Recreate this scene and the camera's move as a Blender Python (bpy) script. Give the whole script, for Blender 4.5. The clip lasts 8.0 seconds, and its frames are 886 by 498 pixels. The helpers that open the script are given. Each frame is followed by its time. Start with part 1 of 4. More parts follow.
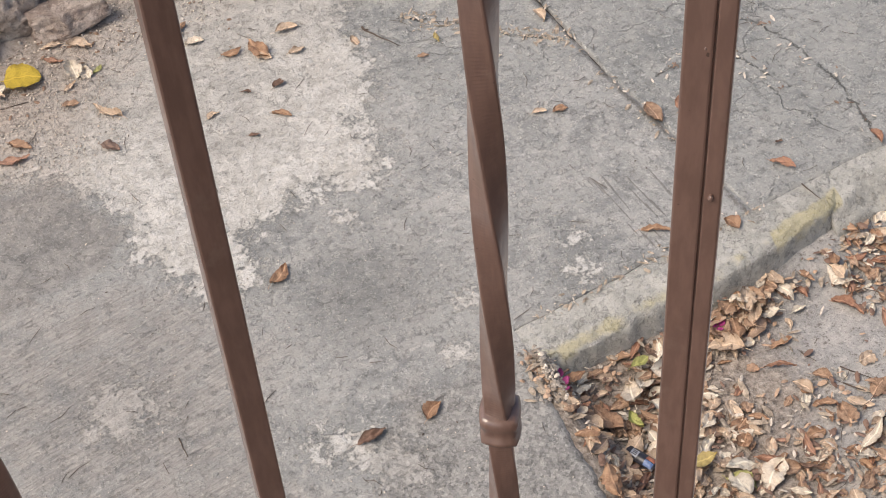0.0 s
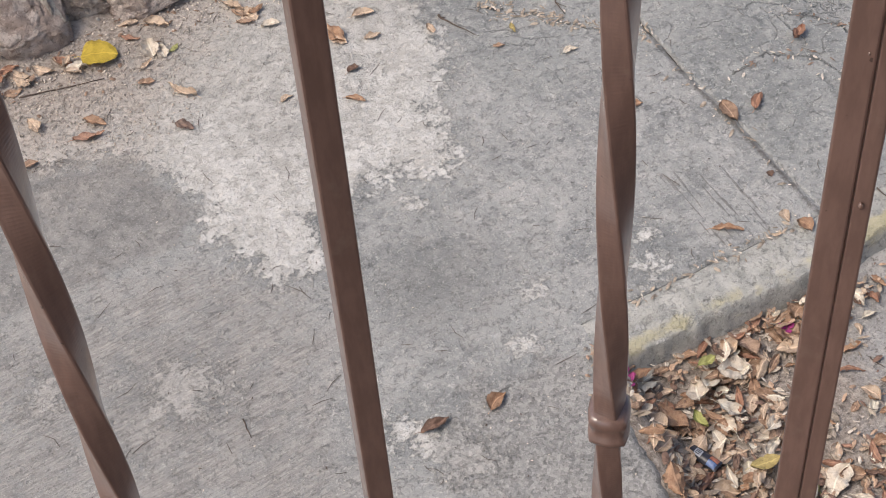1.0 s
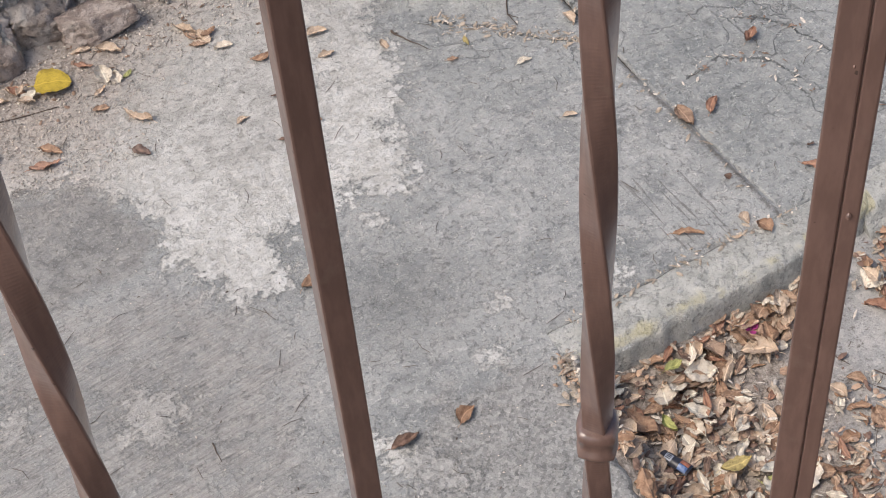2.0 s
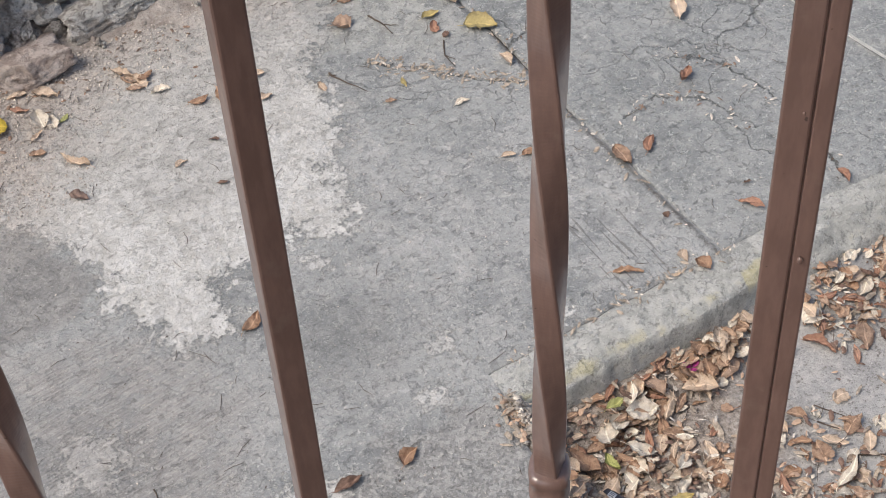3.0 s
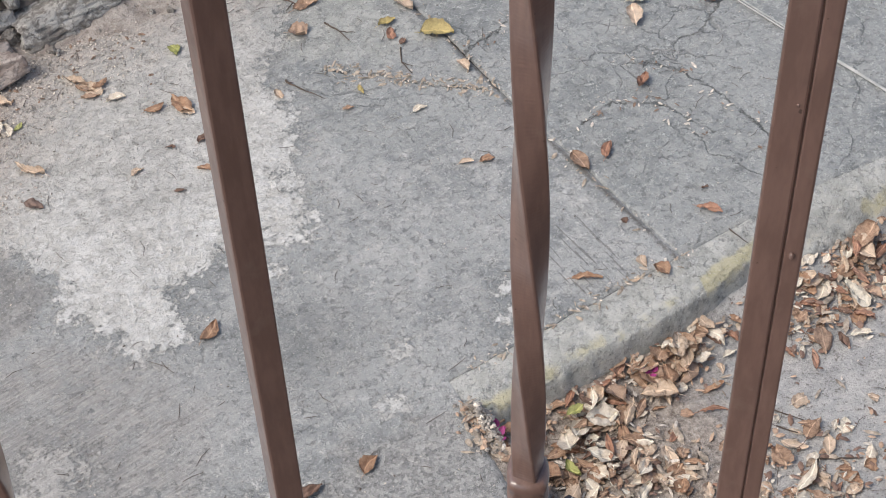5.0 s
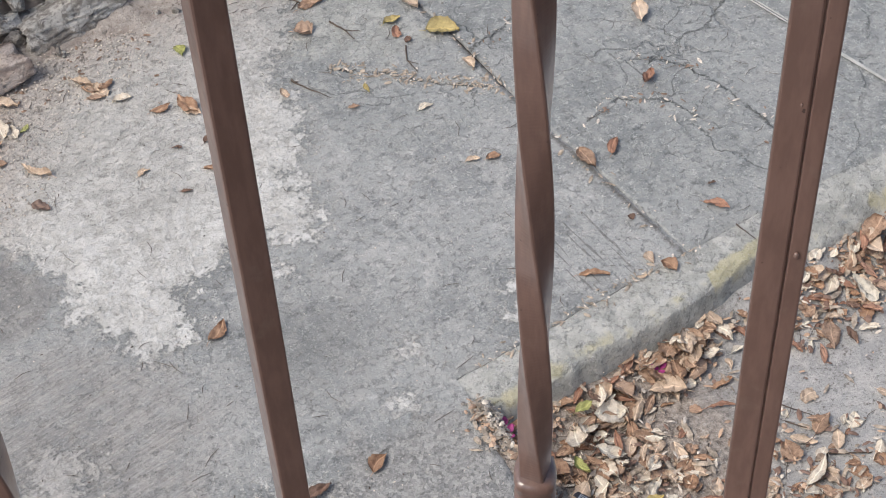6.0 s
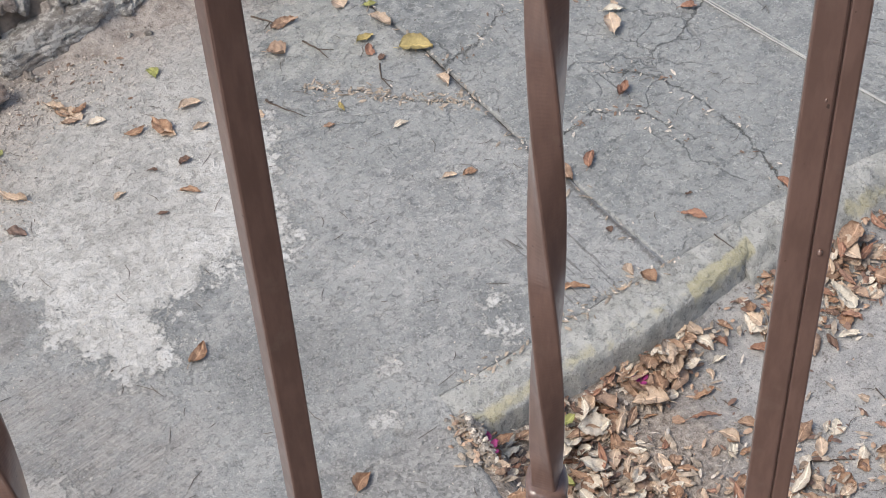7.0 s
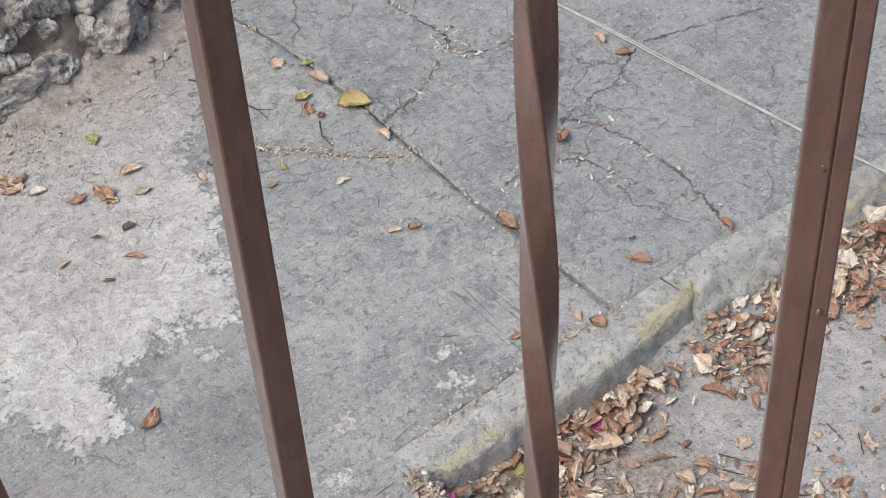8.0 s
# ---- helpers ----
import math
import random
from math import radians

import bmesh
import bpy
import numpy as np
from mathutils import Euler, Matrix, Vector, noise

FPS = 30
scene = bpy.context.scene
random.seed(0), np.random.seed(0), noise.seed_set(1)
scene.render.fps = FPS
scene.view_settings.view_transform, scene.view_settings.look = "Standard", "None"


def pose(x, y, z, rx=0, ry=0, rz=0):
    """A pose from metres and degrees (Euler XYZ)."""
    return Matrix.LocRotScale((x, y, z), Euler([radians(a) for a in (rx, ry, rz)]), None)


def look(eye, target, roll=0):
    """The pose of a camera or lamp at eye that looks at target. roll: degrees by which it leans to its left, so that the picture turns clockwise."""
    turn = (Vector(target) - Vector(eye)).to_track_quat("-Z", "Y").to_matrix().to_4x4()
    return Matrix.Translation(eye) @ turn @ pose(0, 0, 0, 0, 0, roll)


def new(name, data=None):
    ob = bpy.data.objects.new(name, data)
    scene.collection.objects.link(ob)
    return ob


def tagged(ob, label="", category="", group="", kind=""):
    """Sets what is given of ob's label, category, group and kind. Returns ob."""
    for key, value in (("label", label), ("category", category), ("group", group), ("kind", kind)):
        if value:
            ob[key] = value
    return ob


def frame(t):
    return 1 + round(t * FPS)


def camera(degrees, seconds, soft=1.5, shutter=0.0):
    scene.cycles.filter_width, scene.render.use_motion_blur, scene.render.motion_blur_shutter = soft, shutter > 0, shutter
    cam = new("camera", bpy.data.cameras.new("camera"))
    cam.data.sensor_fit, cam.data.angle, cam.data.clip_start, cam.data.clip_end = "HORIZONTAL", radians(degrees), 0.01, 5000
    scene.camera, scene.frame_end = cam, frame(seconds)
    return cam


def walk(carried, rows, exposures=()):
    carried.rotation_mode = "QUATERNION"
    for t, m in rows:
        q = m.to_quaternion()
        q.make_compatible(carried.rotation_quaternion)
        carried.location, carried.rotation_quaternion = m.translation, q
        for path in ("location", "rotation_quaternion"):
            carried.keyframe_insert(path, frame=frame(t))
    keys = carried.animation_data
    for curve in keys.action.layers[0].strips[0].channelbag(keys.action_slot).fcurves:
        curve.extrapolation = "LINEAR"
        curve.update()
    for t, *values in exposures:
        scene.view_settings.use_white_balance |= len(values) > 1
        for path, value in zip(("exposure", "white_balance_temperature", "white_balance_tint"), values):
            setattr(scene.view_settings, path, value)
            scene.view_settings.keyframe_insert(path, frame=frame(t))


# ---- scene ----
cam = camera(28.8, 8.0, soft=0.95)
PATH = [
    (0.0, (-0.0584, -0.4755, 3.3010), (0.8855, 2.2837, 0), -4.82),
    (0.5, (-0.0711, -0.4667, 3.2979), (0.7608, 2.3083, 0), -5.43),
    (1.0, (-0.0828, -0.4591, 3.2985), (0.7116, 2.3231, 0), -4.87),
    (1.2, (-0.0849, -0.4583, 3.2995), (0.7162, 2.3109, 0), -4.75),
    (2.3, (-0.0948, -0.4508, 3.3042), (0.8724, 2.3544, 0), -5.38),
    (2.5, (-0.0953, -0.4501, 3.3042), (0.9123, 2.3743, 0), -4.88),
    (3.0, (-0.0976, -0.4492, 3.3068), (1.0120, 2.3946, 0), -3.88),
    (3.5, (-0.0984, -0.4431, 3.3114), (1.0841, 2.3722, 0), -3.46),
    (4.0, (-0.0983, -0.4429, 3.3018), (1.1527, 2.3842, 0), -3.04),
    (4.5, (-0.0959, -0.4406, 3.2990), (1.1516, 2.3930, 0), -3.49),
    (5.0, (-0.1050, -0.4389, 3.2952), (1.1188, 2.3686, 0), -2.60),
    (5.2, (-0.1054, -0.4385, 3.2954), (1.1108, 2.3612, 0), -2.75),
    (6.3, (-0.1010, -0.4376, 3.2959), (1.1110, 2.3830, 0), -3.58),
    (6.5, (-0.0999, -0.4398, 3.2968), (1.1248, 2.3941, 0), -3.74),
    (7.0, (-0.1182, -0.4303, 3.2903), (1.1741, 2.3968, 0), -3.65),
    (7.5, (-0.1381, -0.4161, 3.2989), (1.2764, 2.4531, 0), -4.25),
    (8.0, (-0.1386, -0.4203, 3.3049), (1.3910, 2.4982, 0), -3.91),
]
walk(cam, [(t, look(eye, target, roll)) for t, eye, target, roll in PATH],
     [(0.0, 0.24, 7300, 12), (1.0, 0.18, 6960, 12), (2.5, 0.20, 6800, 10), (4.5, 0.20, 6590, 8.5), (8.0, 0.19, 6610, 8.5)])

# ---- sky, sun, exposure ----
SUN_EL, SUN_AZ = radians(54), radians(-97)
world = bpy.data.worlds.new("overcast_sky")
scene.world = world
world.use_nodes = True
_nt = world.node_tree
_sky = _nt.nodes.new("ShaderNodeTexSky")
_sky.sky_type, _sky.sun_disc = "NISHITA", False
_sky.sun_elevation, _sky.sun_rotation = SUN_EL, SUN_AZ
_sky.air_density, _sky.dust_density, _sky.ozone_density = 1.0, 4.0, 1.0
_nt.links.new(_sky.outputs[0], _nt.nodes["Background"].inputs[0])
_nt.nodes["Background"].inputs[1].default_value = 0.142
sun_data = bpy.data.lights.new("sun", "SUN")
sun_data.energy, sun_data.angle, sun_data.color = 1.5, radians(30), (1.0, 0.965, 0.92)
sun = new("sun", sun_data)
sun.matrix_world = look(Vector((math.sin(SUN_AZ) * math.cos(SUN_EL), math.cos(SUN_AZ) * math.cos(SUN_EL), math.sin(SUN_EL))) * 20, (0, 0, 0))

LOW = -0.142  # level of the lower ground beside the kerb

# ---- material helpers ----


def node(nt, kind, operation="", use_clamp=False, interpolation_type="", data_type="", blend_type="", attribute_name="", vector_type="", feature=""):
    n = nt.nodes.new(kind)
    if operation:
        n.operation = operation
    if use_clamp:
        n.use_clamp = True
    if interpolation_type:
        n.interpolation_type = interpolation_type
    if data_type:
        n.data_type, n.blend_type = data_type, blend_type
    if attribute_name:
        n.attribute_name = attribute_name
    if vector_type:
        n.vector_type = vector_type
    if feature:
        n.feature = feature
    return n


def put(nt, socket, value):
    if isinstance(value, bpy.types.NodeSocket):
        nt.links.new(value, socket)
    else:
        socket.default_value = value


def fresh(name, rough=0.8):
    m = bpy.data.materials.new(name)
    m.use_nodes = True
    bsdf = m.node_tree.nodes["Principled BSDF"]
    bsdf.inputs["Roughness"].default_value = rough
    return m, m.node_tree, bsdf


def tex_noise(nt, co, scale, detail=4, rough=0.6, distort=0.0):
    n = node(nt, "ShaderNodeTexNoise")
    nt.links.new(co, n.inputs["Vector"])
    n.inputs["Scale"].default_value, n.inputs["Detail"].default_value = scale, detail
    n.inputs["Roughness"].default_value, n.inputs["Distortion"].default_value = rough, distort
    return n.outputs["Fac"]


def calc(nt, op, a, b=0.0, c=0.0, clamp=False):
    n = node(nt, "ShaderNodeMath", operation=op, use_clamp=clamp)
    for i, v in enumerate((a, b, c)):
        put(nt, n.inputs[i], v)
    return n.outputs[0]


def remap(nt, v, a, b, lo=0.0, hi=1.0):
    n = node(nt, "ShaderNodeMapRange", interpolation_type="SMOOTHSTEP")
    for i, x in enumerate((v, a, b, lo, hi)):
        put(nt, n.inputs[i], x)
    return n.outputs[0]


def blend(nt, fac, a, b, how="MIX"):
    n = node(nt, "ShaderNodeMix", data_type="RGBA", blend_type=how)
    put(nt, n.inputs[0], fac)
    for i, v in ((6, a), (7, b)):
        put(nt, n.inputs[i], (*v, 1) if isinstance(v, tuple) else v)
    return n.outputs[2]


def attribute(nt, name):
    return node(nt, "ShaderNodeAttribute", attribute_name=name).outputs["Fac"]


def bump(nt, bsdf, height, strength, distance):
    n = node(nt, "ShaderNodeBump")
    n.inputs["Strength"].default_value, n.inputs["Distance"].default_value = strength, distance
    put(nt, n.inputs["Height"], height)
    nt.links.new(n.outputs[0], bsdf.inputs["Normal"])


# the long cracks of the far slab
CRACKS = [[(2.085, 2.15), (2.105, 2.38), (2.075, 2.557), (2.026, 2.686), (1.96, 2.77), (1.90, 2.79)],
          [(1.78, 3.70), (1.815, 3.515), (1.875, 3.302), (1.847, 3.22), (1.984, 3.145), (2.04, 3.16)],
          [(1.875, 3.30), (1.84, 3.258), (1.763, 3.179), (1.661, 3.104), (1.50, 3.05)],
          [(2.15, 2.80), (2.24, 2.87), (2.341, 2.938), (2.546, 2.90), (2.76, 2.86)],
          [(1.93, 2.75), (2.03, 2.79), (2.114, 2.817), (2.241, 2.795)],
          [(1.10, 3.17), (1.24, 3.08), (1.38, 2.95), (1.51, 2.87)],
          [(1.66, 2.62), (1.78, 2.66), (1.90, 2.60), (1.98, 2.42)]]


def crack_distance(line, x, y):
    """Signed distance to a crack, far off beyond its ends."""
    best, sign, inner = 1e9, 1.0, True
    for i, ((ax, ay), (bx, by)) in enumerate(zip(line, line[1:])):
        dx, dy = bx - ax, by - ay
        u = ((x - ax) * dx + (y - ay) * dy) / (dx * dx + dy * dy)
        out = (u < 0 and i == 0) or (u > 1 and i == len(line) - 2)
        u = max(0.0, min(1.0, u))
        d = math.hypot(ax + u * dx - x, ay + u * dy - y)
        if d < best:
            best, inner = d, not out
            sign = 1.0 if dx * (y - ay) - dy * (x - ax) > 0 else -1.0
    return sign * (best if inner else best + 0.2)


def squiggle(nt, co, scale, width, gate):
    """Short curly strokes: the level lines of a noise, broken up by another."""
    n = tex_noise(nt, co, scale, 5, 0.68, 0.3)
    line = remap(nt, calc(nt, "ABSOLUTE", calc(nt, "SUBTRACT", n, 0.5)), width, width * 0.3)
    return calc(nt, "MULTIPLY", line, remap(nt, tex_noise(nt, co, gate, 4, 0.65), 0.50, 0.60))


def concrete_material():
    """Old yard concrete: grey cement, pale spalled patches, broom marks, exposed grit, fine cracks, kerb moss."""
    m, nt, bsdf = fresh("yard_concrete", 0.85)
    pos = node(nt, "ShaderNodeNewGeometry").outputs["Position"]
    big = tex_noise(nt, pos, 2.6, 5, 0.6)
    mid = tex_noise(nt, pos, 13, 7, 0.7)
    fine = tex_noise(nt, pos, 52, 7, 0.75)
    worm = tex_noise(nt, pos, 40, 6, 0.68, 1.0)
    speck = tex_noise(nt, pos, 165, 3, 0.65, 0.8)
    light_line = squiggle(nt, pos, 44, 0.045, 38)
    dark_line = squiggle(nt, pos, 40, 0.034, 31)
    grey = blend(nt, remap(nt, big, 0.38, 0.62), (0.250, 0.262, 0.264), (0.375, 0.384, 0.380))
    grey = blend(nt, remap(nt, mid, 0.42, 0.66), grey, (0.43, 0.432, 0.425))
    grey = blend(nt, remap(nt, fine, 0.55, 0.66, 0.0, 0.5), grey, (0.60, 0.60, 0.59))
    grey = blend(nt, remap(nt, worm, 0.58, 0.66, 0.0, 0.5), grey, (0.58, 0.585, 0.58))
    grey = blend(nt, remap(nt, worm, 0.42, 0.35, 0.0, 0.45), grey, (0.16, 0.16, 0.16))
    grey = blend(nt, remap(nt, fine, 0.45, 0.33, 0.0, 0.55), grey, (0.12, 0.12, 0.12))
    # lime-bleached rough finish, on the kerb and above the cross crack
    lime = remap(nt, calc(nt, "MULTIPLY_ADD", calc(nt, "SUBTRACT", mid, 0.5), 0.9, attribute(nt, "lime")), 0.0, 0.5)
    bleached = blend(nt, remap(nt, mid, 0.40, 0.60), (0.39, 0.39, 0.36), (0.56, 0.56, 0.525))
    bleached = blend(nt, remap(nt, worm, 0.44, 0.36, 0.0, 0.7), bleached, (0.22, 0.215, 0.20))
    grey = blend(nt, calc(nt, "MULTIPLY", lime, 0.72), grey, bleached)
    grey = blend(nt, calc(nt, "MULTIPLY", light_line, 0.72), grey, (0.66, 0.66, 0.65))
    grey = blend(nt, calc(nt, "MULTIPLY", dark_line, 0.40), grey, (0.13, 0.13, 0.13))
    # spalled pale skin
    edge = calc(nt, "MULTIPLY_ADD", calc(nt, "SUBTRACT", mid, 0.5), 0.34, attribute(nt, "pale"))
    edge = calc(nt, "MULTIPLY_ADD", calc(nt, "SUBTRACT", fine, 0.5), 0.16, edge)
    pale_mask = remap(nt, edge, -0.012, 0.02)
    pale = blend(nt, remap(nt, mid, 0.40, 0.60), (0.515, 0.508, 0.485), (0.66, 0.655, 0.635))
    pale = blend(nt, remap(nt, big, 0.45, 0.60, 0, 0.35), pale, (0.43, 0.415, 0.39))
    pale = blend(nt, remap(nt, worm, 0.50, 0.62, 0, 0.55), pale, (0.80, 0.792, 0.77))
    pale = blend(nt, remap(nt, worm, 0.43, 0.36, 0, 0.5), pale, (0.34, 0.325, 0.30))
    pale = blend(nt, calc(nt, "MULTIPLY", light_line, 0.8), pale, (0.84, 0.833, 0.815))
    pale = blend(nt, calc(nt, "MULTIPLY", dark_line, 0.48), pale, (0.30, 0.285, 0.265))
    faded = blend(nt, remap(nt, mid, 0.38, 0.62), (0.395, 0.387, 0.37), (0.525, 0.517, 0.495))
    faded = blend(nt, remap(nt, worm, 0.56, 0.64, 0, 0.6), faded, (0.66, 0.64, 0.61))
    faded = blend(nt, remap(nt, worm, 0.43, 0.36, 0, 0.7), faded, (0.22, 0.205, 0.185))
    faded = blend(nt, calc(nt, "MULTIPLY", dark_line, 0.5), faded, (0.21, 0.195, 0.18))
    pale = blend(nt, calc(nt, "MULTIPLY", attribute(nt, "fade"), 0.7), pale, faded)
    col = blend(nt, calc(nt, "MULTIPLY", pale_mask, 0.92), grey, pale)
    # dusty beige towards the stones
    dust = remap(nt, calc(nt, "MULTIPLY_ADD", calc(nt, "SUBTRACT", mid, 0.5), 0.5, attribute(nt, "dust")), 0.0, 0.35)
    soil = blend(nt, remap(nt, fine, 0.40, 0.60), (0.255, 0.20, 0.165), (0.49, 0.425, 0.375))
    col = blend(nt, calc(nt, "MULTIPLY", dust, 0.78), col, soil)
    col = blend(nt, calc(nt, "MULTIPLY", calc(nt, "MULTIPLY", dust, light_line), 0.5), col, (0.68, 0.62, 0.57))
    col = blend(nt, calc(nt, "MULTIPLY", calc(nt, "MULTIPLY", dust, dark_line), 0.5), col, (0.17, 0.135, 0.11))
    # smooth darker skim coat
    skim = remap(nt, calc(nt, "MULTIPLY_ADD", calc(nt, "SUBTRACT", mid, 0.5), 0.14, attribute(nt, "skim")), -0.02, 0.03)
    col = blend(nt, calc(nt, "MULTIPLY", skim, 0.68), col, blend(nt, remap(nt, mid, 0.35, 0.65), (0.18, 0.175, 0.17), (0.31, 0.30, 0.288)))
    # broom marks
    mp = node(nt, "ShaderNodeMapping", vector_type="TEXTURE")
    mp.inputs["Rotation"].default_value = (0, 0, radians(14))
    mp.inputs["Scale"].default_value = (0.11, 0.0075, 1)
    nt.links.new(pos, mp.inputs["Vector"])
    broom = tex_noise(nt, mp.outputs[0], 1.0, 3, 0.6)
    broom_mask = remap(nt, calc(nt, "MULTIPLY_ADD", calc(nt, "SUBTRACT", big, 0.5), 0.7, attribute(nt, "broom")), 0.0, 0.25)
    warm = blend(nt, remap(nt, broom, 0.42, 0.6), (0.235, 0.22, 0.208), (0.385, 0.365, 0.345))
    col = blend(nt, calc(nt, "MULTIPLY", calc(nt, "MULTIPLY", broom_mask, remap(nt, mid, 0.36, 0.56, 0.45, 1.0)), 0.62), col, warm)
    # exposed grit
    vor = node(nt, "ShaderNodeTexVoronoi")
    nt.links.new(pos, vor.inputs["Vector"])
    vor.inputs["Scale"].default_value = 120
    bw = node(nt, "ShaderNodeRGBToBW")
    nt.links.new(vor.outputs["Color"], bw.inputs[0])
    grit = blend(nt, bw.outputs[0], (0.105, 0.105, 0.103), (0.48, 0.47, 0.455))
    grit_mask = remap(nt, calc(nt, "MULTIPLY_ADD", calc(nt, "SUBTRACT", mid, 0.5), 0.35, attribute(nt, "grit")), 0.0, 0.06)
    col = blend(nt, calc(nt, "MULTIPLY", grit_mask, 0.66), col, grit)
    # darker smudge in the middle of the slab
    dark_smudge = remap(nt, calc(nt, "MULTIPLY_ADD", calc(nt, "SUBTRACT", mid, 0.5), 0.3, attribute(nt, "dark_smudge")), 0.0, 0.2)
    col = blend(nt, calc(nt, "MULTIPLY", dark_smudge, 0.5), col, (0.16, 0.165, 0.165))
    # moss and lime along the kerb
    moss = remap(nt, calc(nt, "MULTIPLY_ADD", calc(nt, "SUBTRACT", mid, 0.5), 2.2, attribute(nt, "moss")), 0.42, 0.95)
    col = blend(nt, calc(nt, "MULTIPLY", moss, 0.58), col, blend(nt, fine, (0.40, 0.34, 0.12), (0.60, 0.55, 0.33)))
    # cracks
    wob = node(nt, "ShaderNodeTexNoise")
    nt.links.new(pos, wob.inputs["Vector"])
    wob.inputs["Scale"].default_value, wob.inputs["Detail"].default_value = 9, 5
    wob.inputs["Roughness"].default_value = 0.55
    vm = node(nt, "ShaderNodeVectorMath", operation="MULTIPLY_ADD")
    nt.links.new(wob.outputs["Color"], vm.inputs[0])
    vm.inputs[1].default_value = (0.16, 0.16, 0)
    nt.links.new(pos, vm.inputs[2])
    crack_mask = calc(nt, "MULTIPLY", attribute(nt, "crack"), remap(nt, tex_noise(nt, pos, 3.4, 3), 0.46, 0.56))
    lines = None
    for scale, width in ((2.3, 0.008), (5.2, 0.014)):
        cr = node(nt, "ShaderNodeTexVoronoi", feature="DISTANCE_TO_EDGE")
        nt.links.new(vm.outputs[0], cr.inputs["Vector"])
        cr.inputs["Scale"].default_value = scale
        one = remap(nt, cr.outputs["Distance"], width, width * 0.25)
        lines = one if lines is None else calc(nt, "MAXIMUM", lines, calc(nt, "MULTIPLY", one, remap(nt, mid, 0.5, 0.56)))
    lines = calc(nt, "MULTIPLY", lines, calc(nt, "MULTIPLY", crack_mask, 0.5))
    jag = calc(nt, "MULTIPLY_ADD", calc(nt, "SUBTRACT", tex_noise(nt, pos, 30, 6, 0.7), 0.5), 0.055, 0.0)
    gaps = remap(nt, tex_noise(nt, pos, 16, 4, 0.6), 0.40, 0.56, 0.15, 1.0)
    for k in range(len(CRACKS)):
        d = calc(nt, "ABSOLUTE", calc(nt, "ADD", attribute(nt, f"crack_{k}"), jag))
        lines = calc(nt, "MAXIMUM", lines, calc(nt, "MULTIPLY", remap(nt, d, 0.0046, 0.0012, 0.0, 1.0), gaps))
    col = blend(nt, calc(nt, "MULTIPLY", lines, 0.8), col, (0.06, 0.058, 0.055))
    col = blend(nt, calc(nt, "MULTIPLY", attribute(nt, "crack"), 0.26), col, (0.165, 0.187, 0.188))
    col = blend(nt, calc(nt, "MULTIPLY", calc(nt, "MULTIPLY", attribute(nt, "crack"), light_line), 0.5), col, (0.62, 0.635, 0.63))
    # scored grooves and the dirt along the slab joint
    mq = node(nt, "ShaderNodeMapping", vector_type="TEXTURE")
    mq.inputs["Rotation"].default_value = (0, 0, radians(7))
    mq.inputs["Scale"].default_value = (0.010, 0.16, 1)
    nt.links.new(pos, mq.inputs["Vector"])
    groove = calc(nt, "MULTIPLY", remap(nt, tex_noise(nt, mq.outputs[0], 1.0, 2, 0.5), 0.43, 0.37), remap(nt, calc(nt, "MULTIPLY_ADD", calc(nt, "SUBTRACT", mid, 0.5), 0.3, attribute(nt, "score")), 0.03, 0.08))
    col = blend(nt, calc(nt, "MULTIPLY", groove, 0.6), col, (0.12, 0.115, 0.11))
    seam = remap(nt, calc(nt, "MULTIPLY_ADD", calc(nt, "SUBTRACT", fine, 0.5), 0.8, attribute(nt, "seam")), 0.72, 0.98, 0.0, 0.8)
    col = blend(nt, calc(nt, "MULTIPLY", seam, remap(nt, tex_noise(nt, pos, 7, 4), 0.38, 0.52, 0.35, 1.0)), col, (0.095, 0.085, 0.075))
    # grain over everything
    col = blend(nt, remap(nt, speck, 0.58, 0.68, 0.0, 0.40), col, (0.70, 0.69, 0.67))
    col = blend(nt, remap(nt, speck, 0.42, 0.33, 0.0, 0.42), col, (0.10, 0.095, 0.09))
    nt.links.new(col, bsdf.inputs["Base Color"])
    h = calc(nt, "MULTIPLY_ADD", fine, 0.6, calc(nt, "MULTIPLY", speck, 0.3))
    h = calc(nt, "MULTIPLY_ADD", calc(nt, "MULTIPLY", worm, pale_mask), 0.9, h)
    h = calc(nt, "MULTIPLY_ADD", calc(nt, "MULTIPLY", broom, broom_mask), 0.6, h)
    h = calc(nt, "MULTIPLY_ADD", lines, -1.5, h)
    h = calc(nt, "MULTIPLY_ADD", light_line, 0.30, calc(nt, "MULTIPLY_ADD", dark_line, -0.28, h))
    bump(nt, bsdf, h, 0.9, 0.006)
    return m


